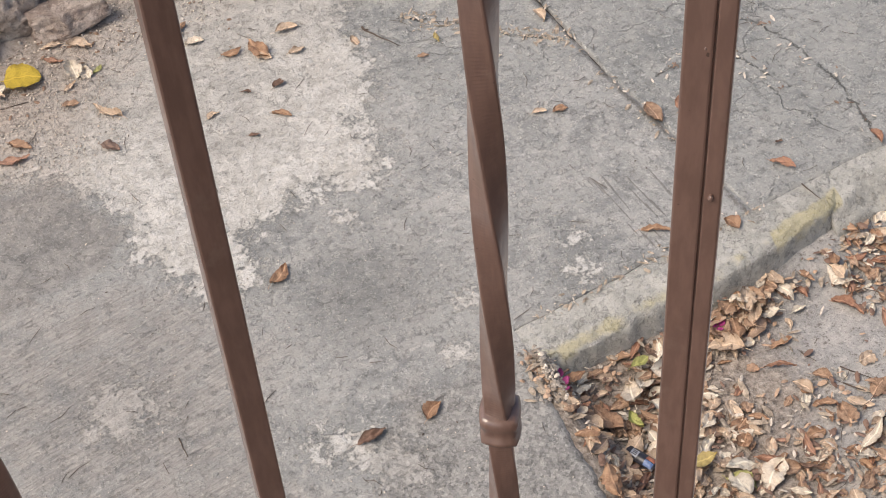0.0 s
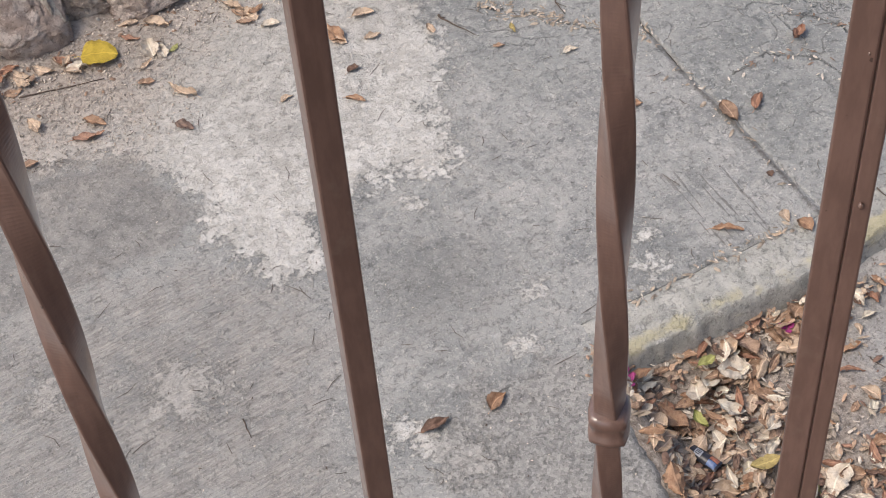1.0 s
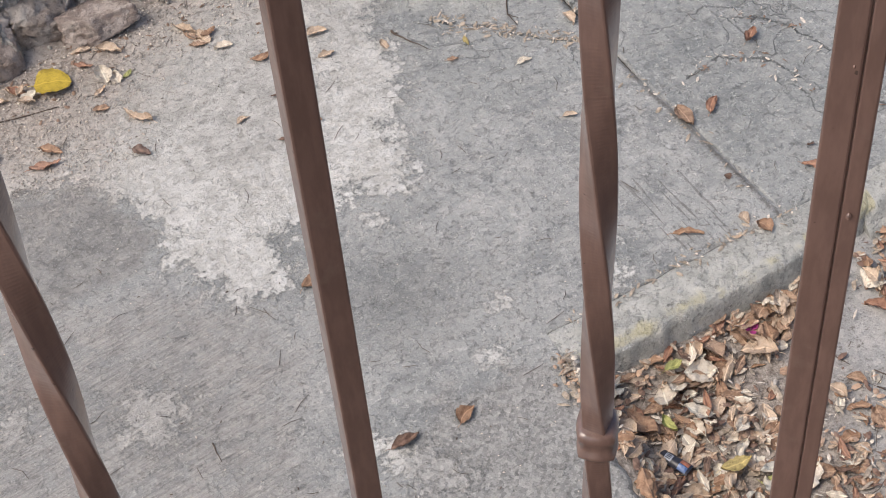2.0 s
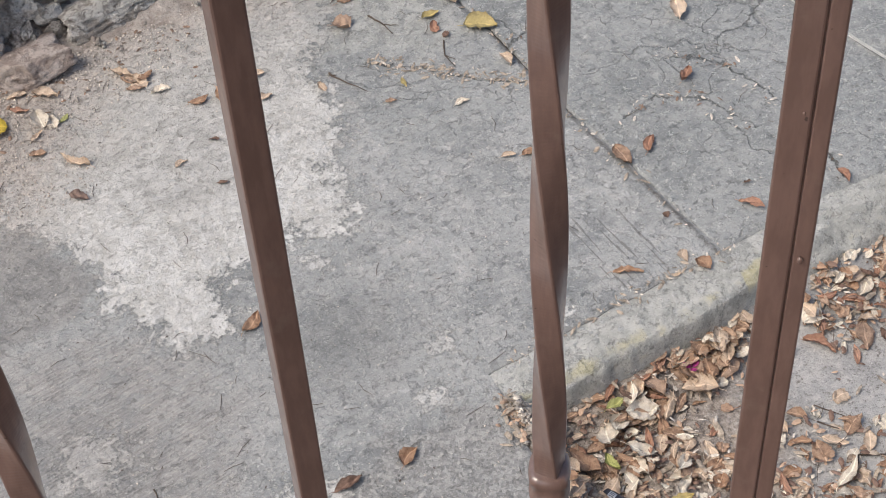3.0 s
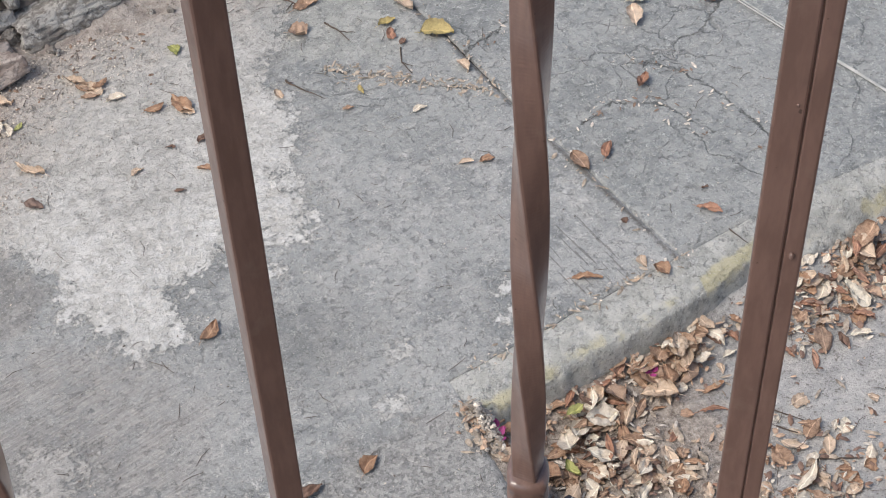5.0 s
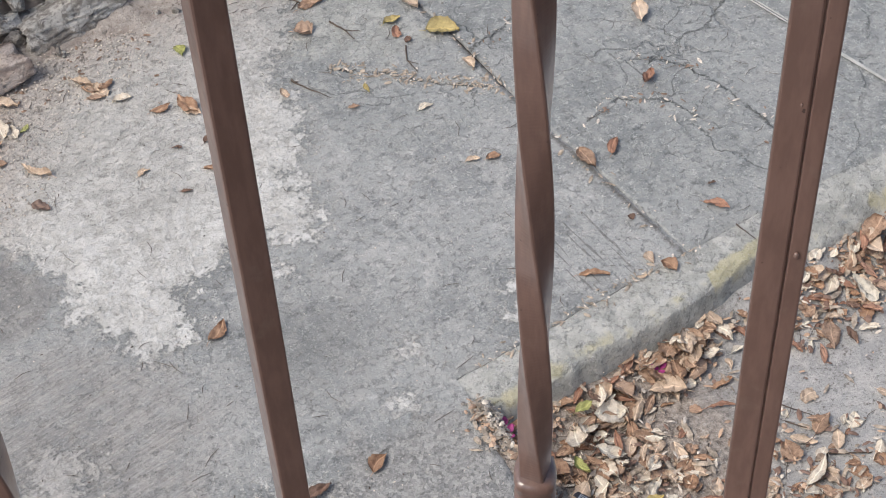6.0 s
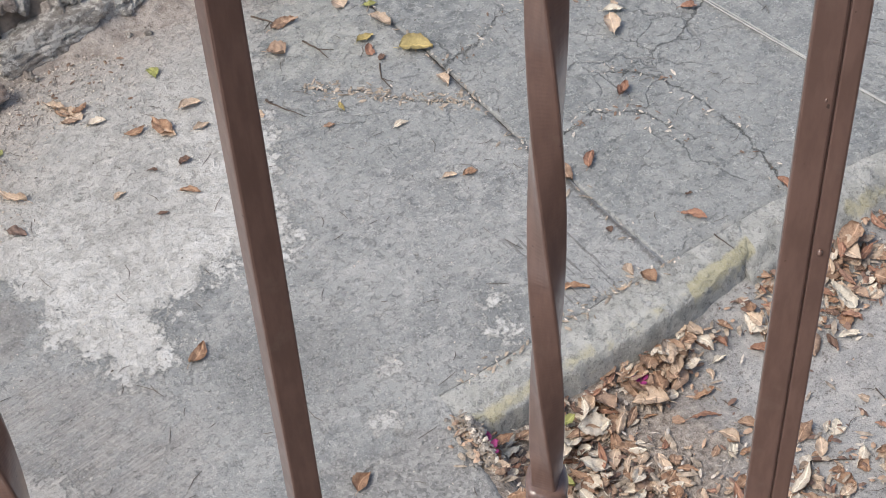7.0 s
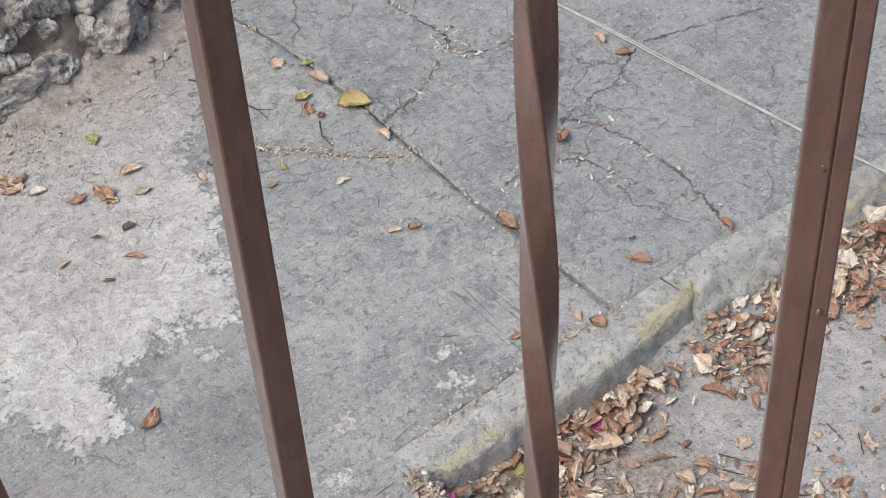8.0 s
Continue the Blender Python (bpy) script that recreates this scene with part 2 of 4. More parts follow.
def low_ground_material():
    """The lower yard floor: grey-brown worn cement under dust and grit."""
    m, nt, bsdf = fresh("dusty_cement", 0.9)
    pos = node(nt, "ShaderNodeNewGeometry").outputs["Position"]
    big, mid = tex_noise(nt, pos, 3.2, 5), tex_noise(nt, pos, 18, 7, 0.7)
    fine, speck = tex_noise(nt, pos, 60, 7, 0.75), tex_noise(nt, pos, 170, 3, 0.65, 0.8)
    col = blend(nt, remap(nt, big, 0.38, 0.62), (0.30, 0.293, 0.287), (0.42, 0.418, 0.415))
    col = blend(nt, remap(nt, mid, 0.44, 0.62), col, (0.51, 0.50, 0.485))
    col = blend(nt, remap(nt, fine, 0.46, 0.34, 0, 0.8), col, (0.12, 0.105, 0.09))
    col = blend(nt, remap(nt, fine, 0.55, 0.66, 0, 0.65), col, (0.66, 0.64, 0.61))
    soil = remap(nt, calc(nt, "MULTIPLY_ADD", calc(nt, "SUBTRACT", mid, 0.5), 0.9, attribute(nt, "dust")), 0.1, 0.6)
    col = blend(nt, calc(nt, "MULTIPLY", soil, 0.8), col, blend(nt, remap(nt, fine, 0.36, 0.64), (0.15, 0.115, 0.09), (0.50, 0.425, 0.36)))
    col = blend(nt, remap(nt, speck, 0.57, 0.68, 0, 0.5), col, (0.70, 0.68, 0.65))
    col = blend(nt, remap(nt, speck, 0.43, 0.34, 0, 0.55), col, (0.08, 0.07, 0.06))
    nt.links.new(col, bsdf.inputs["Base Color"])
    bump(nt, bsdf, calc(nt, "ADD", fine, calc(nt, "MULTIPLY", speck, 0.5)), 0.9, 0.006)
    return m


def paint_material(name, tone):
    """Brown enamel on steel, brushed on thickly, chalky in places."""
    m, nt, bsdf = fresh(name, 0.42)
    pos = node(nt, "ShaderNodeNewGeometry").outputs["Position"]
    mp = node(nt, "ShaderNodeMapping")
    mp.inputs["Scale"].default_value = (1, 1, 0.22)
    nt.links.new(pos, mp.inputs["Vector"])
    streak, spot = tex_noise(nt, mp.outputs[0], 180, 4, 0.6), tex_noise(nt, pos, 55, 5, 0.6)
    chip = tex_noise(nt, pos, 240, 2, 0.5)
    col = blend(nt, remap(nt, streak, 0.35, 0.68), tone, tuple(v * 1.25 + 0.008 for v in tone))
    col = blend(nt, remap(nt, spot, 0.58, 0.72, 0, 0.35), col, (0.27, 0.20, 0.17))
    col = blend(nt, remap(nt, chip, 0.27, 0.22, 0, 0.8), col, (0.035, 0.022, 0.018))
    nt.links.new(col, bsdf.inputs["Base Color"])
    nt.links.new(remap(nt, spot, 0.35, 0.7, 0.34, 0.50), bsdf.inputs["Roughness"])
    bsdf.inputs["Coat Weight"].default_value, bsdf.inputs["Coat Roughness"].default_value, bsdf.inputs["Coat IOR"].default_value = 1.0, 0.20, 1.7
    bump(nt, bsdf, calc(nt, "ADD", streak, spot), 0.18, 0.0009)
    return m


def rock_material(name="limestone", red=0.0):
    """Weathered limestone: grey, pitted, pale crusts and dark hollows, some blocks reddish."""
    m, nt, bsdf = fresh(name, 0.9)
    co = node(nt, "ShaderNodeNewGeometry").outputs["Position"]
    rnd = node(nt, "ShaderNodeObjectInfo").outputs["Random"]
    big, mid, fine = tex_noise(nt, co, 13, 7, 0.7), tex_noise(nt, co, 30, 7, 0.78, 1.0), tex_noise(nt, co, 100, 5, 0.75)
    col = blend(nt, remap(nt, big, 0.38, 0.56), (0.35, 0.322, 0.295), (0.56, 0.527, 0.49))
    col = blend(nt, remap(nt, calc(nt, "ADD", big, calc(nt, "MULTIPLY", mid, 0.6)), 0.79, 0.83, 0, 0.95), col, (0.80, 0.775, 0.735))
    col = blend(nt, remap(nt, mid, 0.45, 0.38, 0, 0.6), col, (0.13, 0.11, 0.095))
    col = blend(nt, remap(nt, fine, 0.58, 0.7, 0, 0.45), col, (0.58, 0.555, 0.52))
    col = blend(nt, remap(nt, tex_noise(nt, co, 4.5, 4), 0.50, 0.62, 0, 0.5), col, blend(nt, fine, (0.40, 0.33, 0.29), (0.64, 0.57, 0.51)))
    col = blend(nt, remap(nt, rnd, 0.80, 0.84, red, max(red, 0.18)), col, blend(nt, mid, (0.50, 0.32, 0.265), (0.76, 0.56, 0.48)))
    col = blend(nt, remap(nt, fine, 0.45, 0.36, 0, 0.45), col, (0.14, 0.12, 0.10))
    nt.links.new(col, bsdf.inputs["Base Color"])
    bump(nt, bsdf, calc(nt, "MULTIPLY_ADD", mid, 2.0, fine), 0.9, 0.012)
    return m


def sandy_material():
    """Crumbling pinkish-grey mortar."""
    m, nt, bsdf = fresh("sandy_mortar", 0.95)
    co = node(nt, "ShaderNodeNewGeometry").outputs["Position"]
    mid, fine, speck = tex_noise(nt, co, 15, 7, 0.7), tex_noise(nt, co, 55, 7, 0.75), tex_noise(nt, co, 170, 3, 0.65)
    col = blend(nt, remap(nt, mid, 0.36, 0.64), (0.31, 0.27, 0.24), (0.50, 0.45, 0.41))
    col = blend(nt, remap(nt, fine, 0.54, 0.66, 0, 0.7), col, (0.66, 0.62, 0.57))
    col = blend(nt, remap(nt, fine, 0.45, 0.34, 0, 0.8), col, (0.14, 0.11, 0.09))
    col = blend(nt, remap(nt, speck, 0.42, 0.34, 0, 0.5), col, (0.12, 0.10, 0.085))
    nt.links.new(col, bsdf.inputs["Base Color"])
    bump(nt, bsdf, calc(nt, "ADD", fine, mid), 1.0, 0.008)
    return m


def plain_material(name, tone, rough=0.7, amount=0.25, scale=30):
    m, nt, bsdf = fresh(name, rough)
    co = node(nt, "ShaderNodeTexCoord").outputs["Object"]
    n = tex_noise(nt, co, scale, 5, 0.65)
    col = blend(nt, remap(nt, n, 0.3, 0.7), tuple(v * (1 - amount) for v in tone), tuple(min(1, v * (1 + amount)) for v in tone))
    nt.links.new(col, bsdf.inputs["Base Color"])
    bump(nt, bsdf, n, 0.3, 0.002)
    return m


LEAF_TONES = {
    "tan": ((0.68, 0.545, 0.42), (0.49, 0.36, 0.265)), "brown": ((0.52, 0.36, 0.255), (0.26, 0.155, 0.10)), "rust": ((0.46, 0.295, 0.19), (0.30, 0.165, 0.10)),
    "golden": ((0.66, 0.49, 0.07), (0.54, 0.39, 0.06)),
    "dark": ((0.21, 0.125, 0.09), (0.13, 0.078, 0.056)), "red": ((0.43, 0.24, 0.16), (0.30, 0.15, 0.10)),
    "yellow": ((0.58, 0.47, 0.19), (0.46, 0.36, 0.15)), "green": ((0.43, 0.43, 0.15), (0.32, 0.34, 0.11)),
    "cream": ((0.83, 0.755, 0.65), (0.66, 0.56, 0.45)), "pale": ((0.66, 0.66, 0.48), (0.50, 0.50, 0.32)),
}


def leaf_material(kind):
    main, vein = LEAF_TONES[kind]
    m, nt, bsdf = fresh("dry_leaf_" + kind, 0.6)
    co = node(nt, "ShaderNodeTexCoord").outputs["Object"]
    rnd = node(nt, "ShaderNodeObjectInfo").outputs["Random"]
    isl = node(nt, "ShaderNodeNewGeometry").outputs["Random Per Island"]
    world_co = node(nt, "ShaderNodeNewGeometry").outputs["Position"]
    sep = node(nt, "ShaderNodeSeparateXYZ")
    nt.links.new(attribute_vector(nt, "leaf_uv"), sep.inputs[0])
    side = calc(nt, "ABSOLUTE", sep.outputs[1])
    rib = remap(nt, side, 0.03, 0.012)
    ribs = calc(nt, "SINE", calc(nt, "MULTIPLY", calc(nt, "SUBTRACT", sep.outputs[0], calc(nt, "MULTIPLY", side, 0.55)), 62.0))
    ribs = calc(nt, "MULTIPLY", remap(nt, ribs, 0.75, 1.0), 0.16)
    rim = calc(nt, "MULTIPLY", remap(nt, sep.outputs[2], 0.55, 1.0, 0.0, 0.7), remap(nt, tex_noise(nt, world_co, 45, 4), 0.42, 0.6))
    blot, fine = tex_noise(nt, world_co, 70, 5, 0.7), tex_noise(nt, world_co, 210, 4, 0.7)
    vary = calc(nt, "FRACT", calc(nt, "ADD", rnd, isl))
    col = blend(nt, remap(nt, blot, 0.35, 0.68), main, vein)
    col = blend(nt, calc(nt, "MULTIPLY", vary, 0.55), col, tuple(0.55 * v for v in vein))
    col = blend(nt, remap(nt, vary, 0.62, 1.0, 0, 0.35), col, tuple(min(1, 0.15 + 1.1 * v) for v in main))
    col = blend(nt, remap(nt, fine, 0.56, 0.68, 0, 0.6), col, tuple(0.40 * v for v in vein))
    col = blend(nt, calc(nt, "MAXIMUM", calc(nt, "MULTIPLY", rib, 0.6), ribs), col, tuple(min(1, 1.25 * v + 0.03) for v in main))
    col = blend(nt, rim, col, tuple(0.45 * v for v in vein))
    nt.links.new(col, bsdf.inputs["Base Color"])
    bump(nt, bsdf, calc(nt, "ADD", ribs, calc(nt, "ADD", fine, blot)), 0.7, 0.002)
    return m


def attribute_vector(nt, name):
    return node(nt, "ShaderNodeAttribute", attribute_name=name).outputs["Vector"]


CONCRETE, LOWMAT, ROCK = concrete_material(), low_ground_material(), rock_material()
ROCK_RED = rock_material("reddish_limestone", 0.38)
PAINT = paint_material("brown_enamel", (0.174, 0.106, 0.088))
TWIG = plain_material("dry_twig", (0.10, 0.075, 0.06), 0.8, 0.4, 60)
DIRT = plain_material("joint_dirt", (0.07, 0.06, 0.05), 0.95, 0.5, 90)
MORTAR = plain_material("wall_mortar", (0.43, 0.375, 0.33), 0.95, 0.4, 18)
SANDY = sandy_material()
PLASTER = plain_material("blocker_plaster", (0.30, 0.24, 0.20), 0.9, 0.1, 6)
TILE = plain_material("balcony_tile", (0.15, 0.10, 0.08), 0.8, 0.15, 12)
MAGENTA = plain_material("magenta_bract", (0.38, 0.05, 0.21), 0.6, 0.35, 80)
STRAW = plain_material("dry_straw", (0.40, 0.335, 0.27), 0.85, 0.45, 70)
SCRAP = plain_material("leaf_scrap", (0.25, 0.17, 0.125), 0.85, 0.5, 70)
TAN_GRIT = plain_material("tan_grit", (0.47, 0.405, 0.35), 0.95, 0.4, 60)
CHIPS = plain_material("pale_petal", (0.66, 0.60, 0.53), 0.8, 0.3, 90)
GRITMAT = plain_material("pebble", (0.34, 0.31, 0.28), 0.9, 0.5, 60)
CABLE = plain_material("white_cable", (0.44, 0.445, 0.435), 0.5, 0.15, 40)
FOIL = plain_material("wrapper_black", (0.03, 0.032, 0.045), 0.3, 0.3, 60)
FOIL_BLUE = plain_material("wrapper_blue", (0.10, 0.17, 0.36), 0.35, 0.3, 60)
FOIL_ORANGE = plain_material("wrapper_orange", (0.42, 0.16, 0.10), 0.35, 0.3, 60)
FOIL_WHITE = plain_material("wrapper_white", (0.36, 0.40, 0.47), 0.35, 0.2, 60)
LEAF_MATS = {k: leaf_material(k) for k in LEAF_TONES}

# ---- mesh helpers ----


def part(name, bm, material, parent=None, label="", smooth=False):
    me = bpy.data.meshes.new(name)
    bm.normal_update()
    bm.to_mesh(me)
    bm.free()
    me.materials.append(material)
    if smooth:
        me.polygons.foreach_set("use_smooth", [True] * len(me.polygons))
    ob = new(name, me)
    if parent is not None:
        ob.parent = parent
    if label:
        tagged(ob, label)
    return ob


def box(bm, x0, x1, y0, y1, z0, z1, bevel=0.0, turn=0.0, origin=(0, 0, 0)):
    made = bmesh.ops.create_cube(bm, size=1, matrix=Matrix.LocRotScale(((x0 + x1) / 2, (y0 + y1) / 2, (z0 + z1) / 2), None, (x1 - x0, y1 - y0, z1 - z0)))
    verts = made["verts"]
    if bevel:
        edges = list({e for v in verts for e in v.link_edges})
        verts = bmesh.ops.bevel(bm, geom=edges, offset=bevel, segments=2, affect="EDGES", profile=0.5)["verts"]
    if turn or any(origin):
        bmesh.ops.transform(bm, matrix=Matrix.Translation(origin) @ Matrix.Rotation(turn, 4, "Z"), verts=verts)


def tube(bm, points, radii, sides=6):
    """A tapering tube through the points, closed at both ends."""
    rings = []
    for i, p in enumerate(points):
        a, b = points[max(0, i - 1)], points[min(len(points) - 1, i + 1)]
        way = (Vector(b) - Vector(a)).normalized()
        q = way.to_track_quat("Z", "Y")
        rings.append([bm.verts.new(Vector(p) + q @ Vector((radii[i] * math.cos(k * math.tau / sides), radii[i] * math.sin(k * math.tau / sides), 0))) for k in range(sides)])
    for r0, r1 in zip(rings, rings[1:]):
        for k in range(sides):
            bm.faces.new((r0[k], r0[(k + 1) % sides], r1[(k + 1) % sides], r1[k]))
    bm.faces.new(rings[0][::-1]), bm.faces.new(rings[-1])


def inside(poly, x, y):
    """Signed distance to the polygon, positive within."""
    hit, best = False, 1e9
    for (ax, ay), (bx, by) in zip(poly, poly[1:] + poly[:1]):
        if (ay > y) != (by > y) and x < (bx - ax) * (y - ay) / (by - ay) + ax:
            hit = not hit
        dx, dy = bx - ax, by - ay
        u = max(0.0, min(1.0, ((x - ax) * dx + (y - ay) * dy) / (dx * dx + dy * dy)))
        best = min(best, math.hypot(ax + u * dx - x, ay + u * dy - y))
    return best if hit else -best


def along(points, v):
    """x on a polyline of (y, x) at the height v."""
    for (a, xa), (b, xb) in zip(points, points[1:]):
        if v <= b:
            return xa + (xb - xa) * (v - a) / (b - a)
    return points[-1][1]


# ---- the yard floor ----
PALE = [(.16, 2.60), (.22, 2.48), (.30, 2.35), (.43, 2.38), (.45, 2.54), (.64, 2.61), (.82, 2.56), (.89, 2.67), (.86, 2.82), (.97, 2.92), (.98, 3.10), (.96, 3.23), (1.10, 3.40), (1.24, 3.75), (1.2, 4.3), (-.9, 4.3), (-.9, 3.02), (-.12, 3.00), (.03, 2.97), (.18, 2.72), (.12, 2.61)]
SKIM = [(-.9, 2.98), (-.12, 2.97), (.03, 2.95), (.17, 2.71), (.10, 2.60), (-.25, 2.53), (-.9, 2.5)]
ROUGH = [(0.96, 3.26), (1.12, 3.17), (1.52, 2.87), (1.50, 3.10), (1.43, 3.47), (1.36, 3.75), (1.2, 4.3), (1.05, 4.3), (1.05, 3.4)]
JOINT = [(1.9, 1.665), (2.07, 1.640), (2.35, 1.600), (2.68, 1.540), (3.10, 1.500), (3.47, 1.435), (3.71, 1.370), (4.6, 1.20)]


def joint_x(y):
    return along(JOINT, y) + 0.006 * noise.noise((0.3, y * 9, 0)) + 0.003 * noise.noise((3, y * 40, 0))


def kerb_in(x):
    """y of the joint between slab and kerb."""
    return 1.967 + 0.144 * (x - 0.94) + 0.004 * noise.noise((x * 14, 5, 0)) - 0.10 * max(0, x - 2.0)


def kerb_out(x):
    """y of the kerb's outer edge."""
    return 1.835 + 0.135 * (x - 0.94) + 0.006 * noise.noise((x * 9, 8, 0)) + 0.003 * noise.noise((x * 40, 2, 0))


def swell(x, y):
    return 0.006 * noise.noise((x * 1.7, y * 1.7, 1)) + 0.0018 * noise.noise((x * 9, y * 9, 4)) + 0.0008 * noise.noise((x * 38, y * 38, 2))


def marks(me, region):
    """Where the slab is spalled, dusty, brushed, gritty, smudged darker, mossy or cracked."""
    n = len(me.vertices)
    layers = {k: np.zeros(n, np.float32) for k in ("pale", "fade", "skim", "dust", "broom", "grit", "dark_smudge", "moss", "crack", "score", "seam", "lime")}
    for i, v in enumerate(me.vertices):
        x, y, z = v.co
        p = max(-0.5, min(0.5, inside(PALE, x, y)))
        layers["fade"][i] = max(0.0, min(1.0, max((p - 0.14) / 0.18, (y - 3.08) / 0.2)))
        for sx, sy, sr in ((-.01, 2.13, .105), (-.33, 2.26, .08), (.40, 1.85, .055), (.44, 1.82, .07), (.48, 1.785, .075), (.52, 1.745, .08), (.555, 1.70, .085), (.72, 2.50, .05), (.86, 2.10, .045), (.80, 1.96, .045), (1.16, 2.06, .06), (1.20, 2.16, .05)):
            p = max(p, sr - math.hypot(x - sx, y - sy) - 0.02)
        layers["pale"][i] = p
        layers["skim"][i] = max(-0.5, inside(SKIM, x, y))
        layers["dust"][i] = 0.32 + 0.14 * max(0.0, min(1.0, (0.45 - x) * 2.5)) - (3.66 + 0.13 * x - y) * (0.75 - 0.28 * max(0.0, min(1.0, (0.55 - x) * 2.2))) if x < 1.32 else -1
        layers["broom"][i] = 0.30 - max(0, x - 0.10) * 0.9 - max(0, y - 2.35) * 1.2 if region == "slab" else -1
        layers["grit"][i] = 0.17 - 1.1 * max(abs(x - .74) - .12, 0) - 0.9 * max(abs(y - 1.62) - .12, 0) if x < 0.96 else -1
        layers["dark_smudge"][i] = 0.20 - 0.75 * math.hypot((x - .66) * 0.8, (y - 2.22) * 1.0)
        layers["crack"][i] = 1.0 if region == "far" else (0.8 if x > 1.02 and y > 2.75 else 0.0)
        layers["score"][i] = 0.10 - max(abs(x - 1.435 - 0.12 * (2.2 - y)) - 0.06, abs(y - 2.20) - 0.09, 0)
        layers["seam"][i] = max(0.0, 1.0 - abs(x - joint_x(y)) / 0.05) if y > 2.06 else 0.0
        layers["lime"][i] = 0.62 if region == "kerb" else max(-0.6, min(0.42, 4 * inside(ROUGH, x, y))) - (0.9 * max(0.0, 1 - math.hypot(x - 1.37, y - 3.06) / 0.10))
        layers["moss"][i] = 0.0
        if region == "kerb":
            d = (y - kerb_out(x) - (0.15 * max(0.0, x - 1.6) if x < 1.9 else 0.0)) / 0.06
            layers["moss"][i] = (1.15 if 1.66 < x < 1.90 else 0.75 if 0.95 < x < 1.35 or x > 2.2 else 0.45) * math.exp(-(d - 0.42) ** 2 * 4.5)
    for k, line in enumerate(CRACKS):
        layers[f"crack_{k}"] = np.array([crack_distance(line, v.co.x, v.co.y) for v in me.vertices], np.float32) if region != "kerb" else np.ones(n, np.float32)
    for k, a in layers.items():
        me.attributes.new(k, "FLOAT", "POINT").data.foreach_set("value", a)


def sheet(bm, nu, nv, place, skirt=0.0):
    """A grid of points place(u, v), its rim drawn down by skirt."""
    g = [[bm.verts.new(place(i / nu, j / nv)) for j in range(nv + 1)] for i in range(nu + 1)]
    for i in range(nu):
        for j in range(nv):
            bm.faces.new((g[i][j], g[i + 1][j], g[i + 1][j + 1], g[i][j + 1]))
    if skirt:
        rim = [g[i][0] for i in range(nu)] + [g[nu][j] for j in range(nv)] + [g[i][nv] for i in range(nu, 0, -1)] + [g[0][j] for j in range(nv, 0, -1)]
        low = [bm.verts.new((v.co.x, v.co.y, v.co.z - skirt)) for v in rim]
        rim = [bm.verts.new(v.co) for v in rim]
        for k in range(len(rim)):
            m = (k + 1) % len(rim)
            bm.faces.new((rim[m], rim[k], low[k], low[m]))


def round_edge(d, r=0.012):
    """How far an edge at the distance d has worn down."""
    return -r + math.sqrt(max(0.0, r * r - (r - d) ** 2)) if d < r else 0.0


def slab_main(u, v):
    y0 = 1.92 + (4.6 - 1.92) * v
    x = -1.0 + (joint_x(y0) - 0.0055 + 1.0) * u
    y = kerb_in(max(x, 0.93)) + 0.001 + (4.6 - kerb_in(max(x, 0.93)) - 0.001) * v
    d = min((1 - u) * 2.5, 1.0 if x < 0.94 else v * 2.6)
    return x, y, swell(x, y) + round_edge(d, 0.006)


def slab_front(u, v):
    x = -1.0 + (0.94 + 0.012 * noise.noise((1, v * 17, 0)) + 0.007 * noise.noise((1, v * 55, 0)) + 1.0) * u
    y = 0.6 + (kerb_in(0.93) + 0.0015 - 0.6) * v
    return x, y, swell(x, y) + round_edge((1 - u) * 1.94, 0.014) * (1 if v < 0.93 else 0.0)


def slab_far(u, v):
    y0 = 2.0 + 2.6 * v
    x = joint_x(y0) + 0.0055 + (5.0 - joint_x(y0)) * u ** 1.25
    y = kerb_in(x) + 0.003 + (4.6 - kerb_in(x)) * v
    return x, y, swell(x, y) - 0.003 + round_edge(min(u * 3, v * 2.6), 0.008)


def pavement(name, pieces, region, label):
    bm = bmesh.new()
    for nu, nv, place in pieces:
        sheet(bm, nu, nv, place, 0.17)
    ob = tagged(part(name, bm, CONCRETE, smooth=True), label, "pavement", kind="structure")
    marks(ob.data, region)
    return ob


pavement("pavement_1", ((200, 220, slab_main), (150, 105, slab_front)), "slab", "worn grey concrete yard slab with pale spalled patches")
pavement("pavement_2", ((190, 180, slab_far),), "far", "cracked grey concrete yard slab beside the kerb")


def build_joint():
    """Dirt packed between the two slabs."""
    bm = bmesh.new()
    def place(u, v):
        y = 2.03 + 2.5 * v
        x = joint_x(y) + 0.009 * (u * 2 - 1)
        return x, y, swell(x, y) - 0.011 + 0.003 * noise.noise((x * 60, y * 60, 1))
    sheet(bm, 3, 400, place)
    tagged(part("joint_dirt", bm, DIRT, smooth=True), "dark dirt packed in the joint between slabs", "joint", kind="structure")


build_joint()


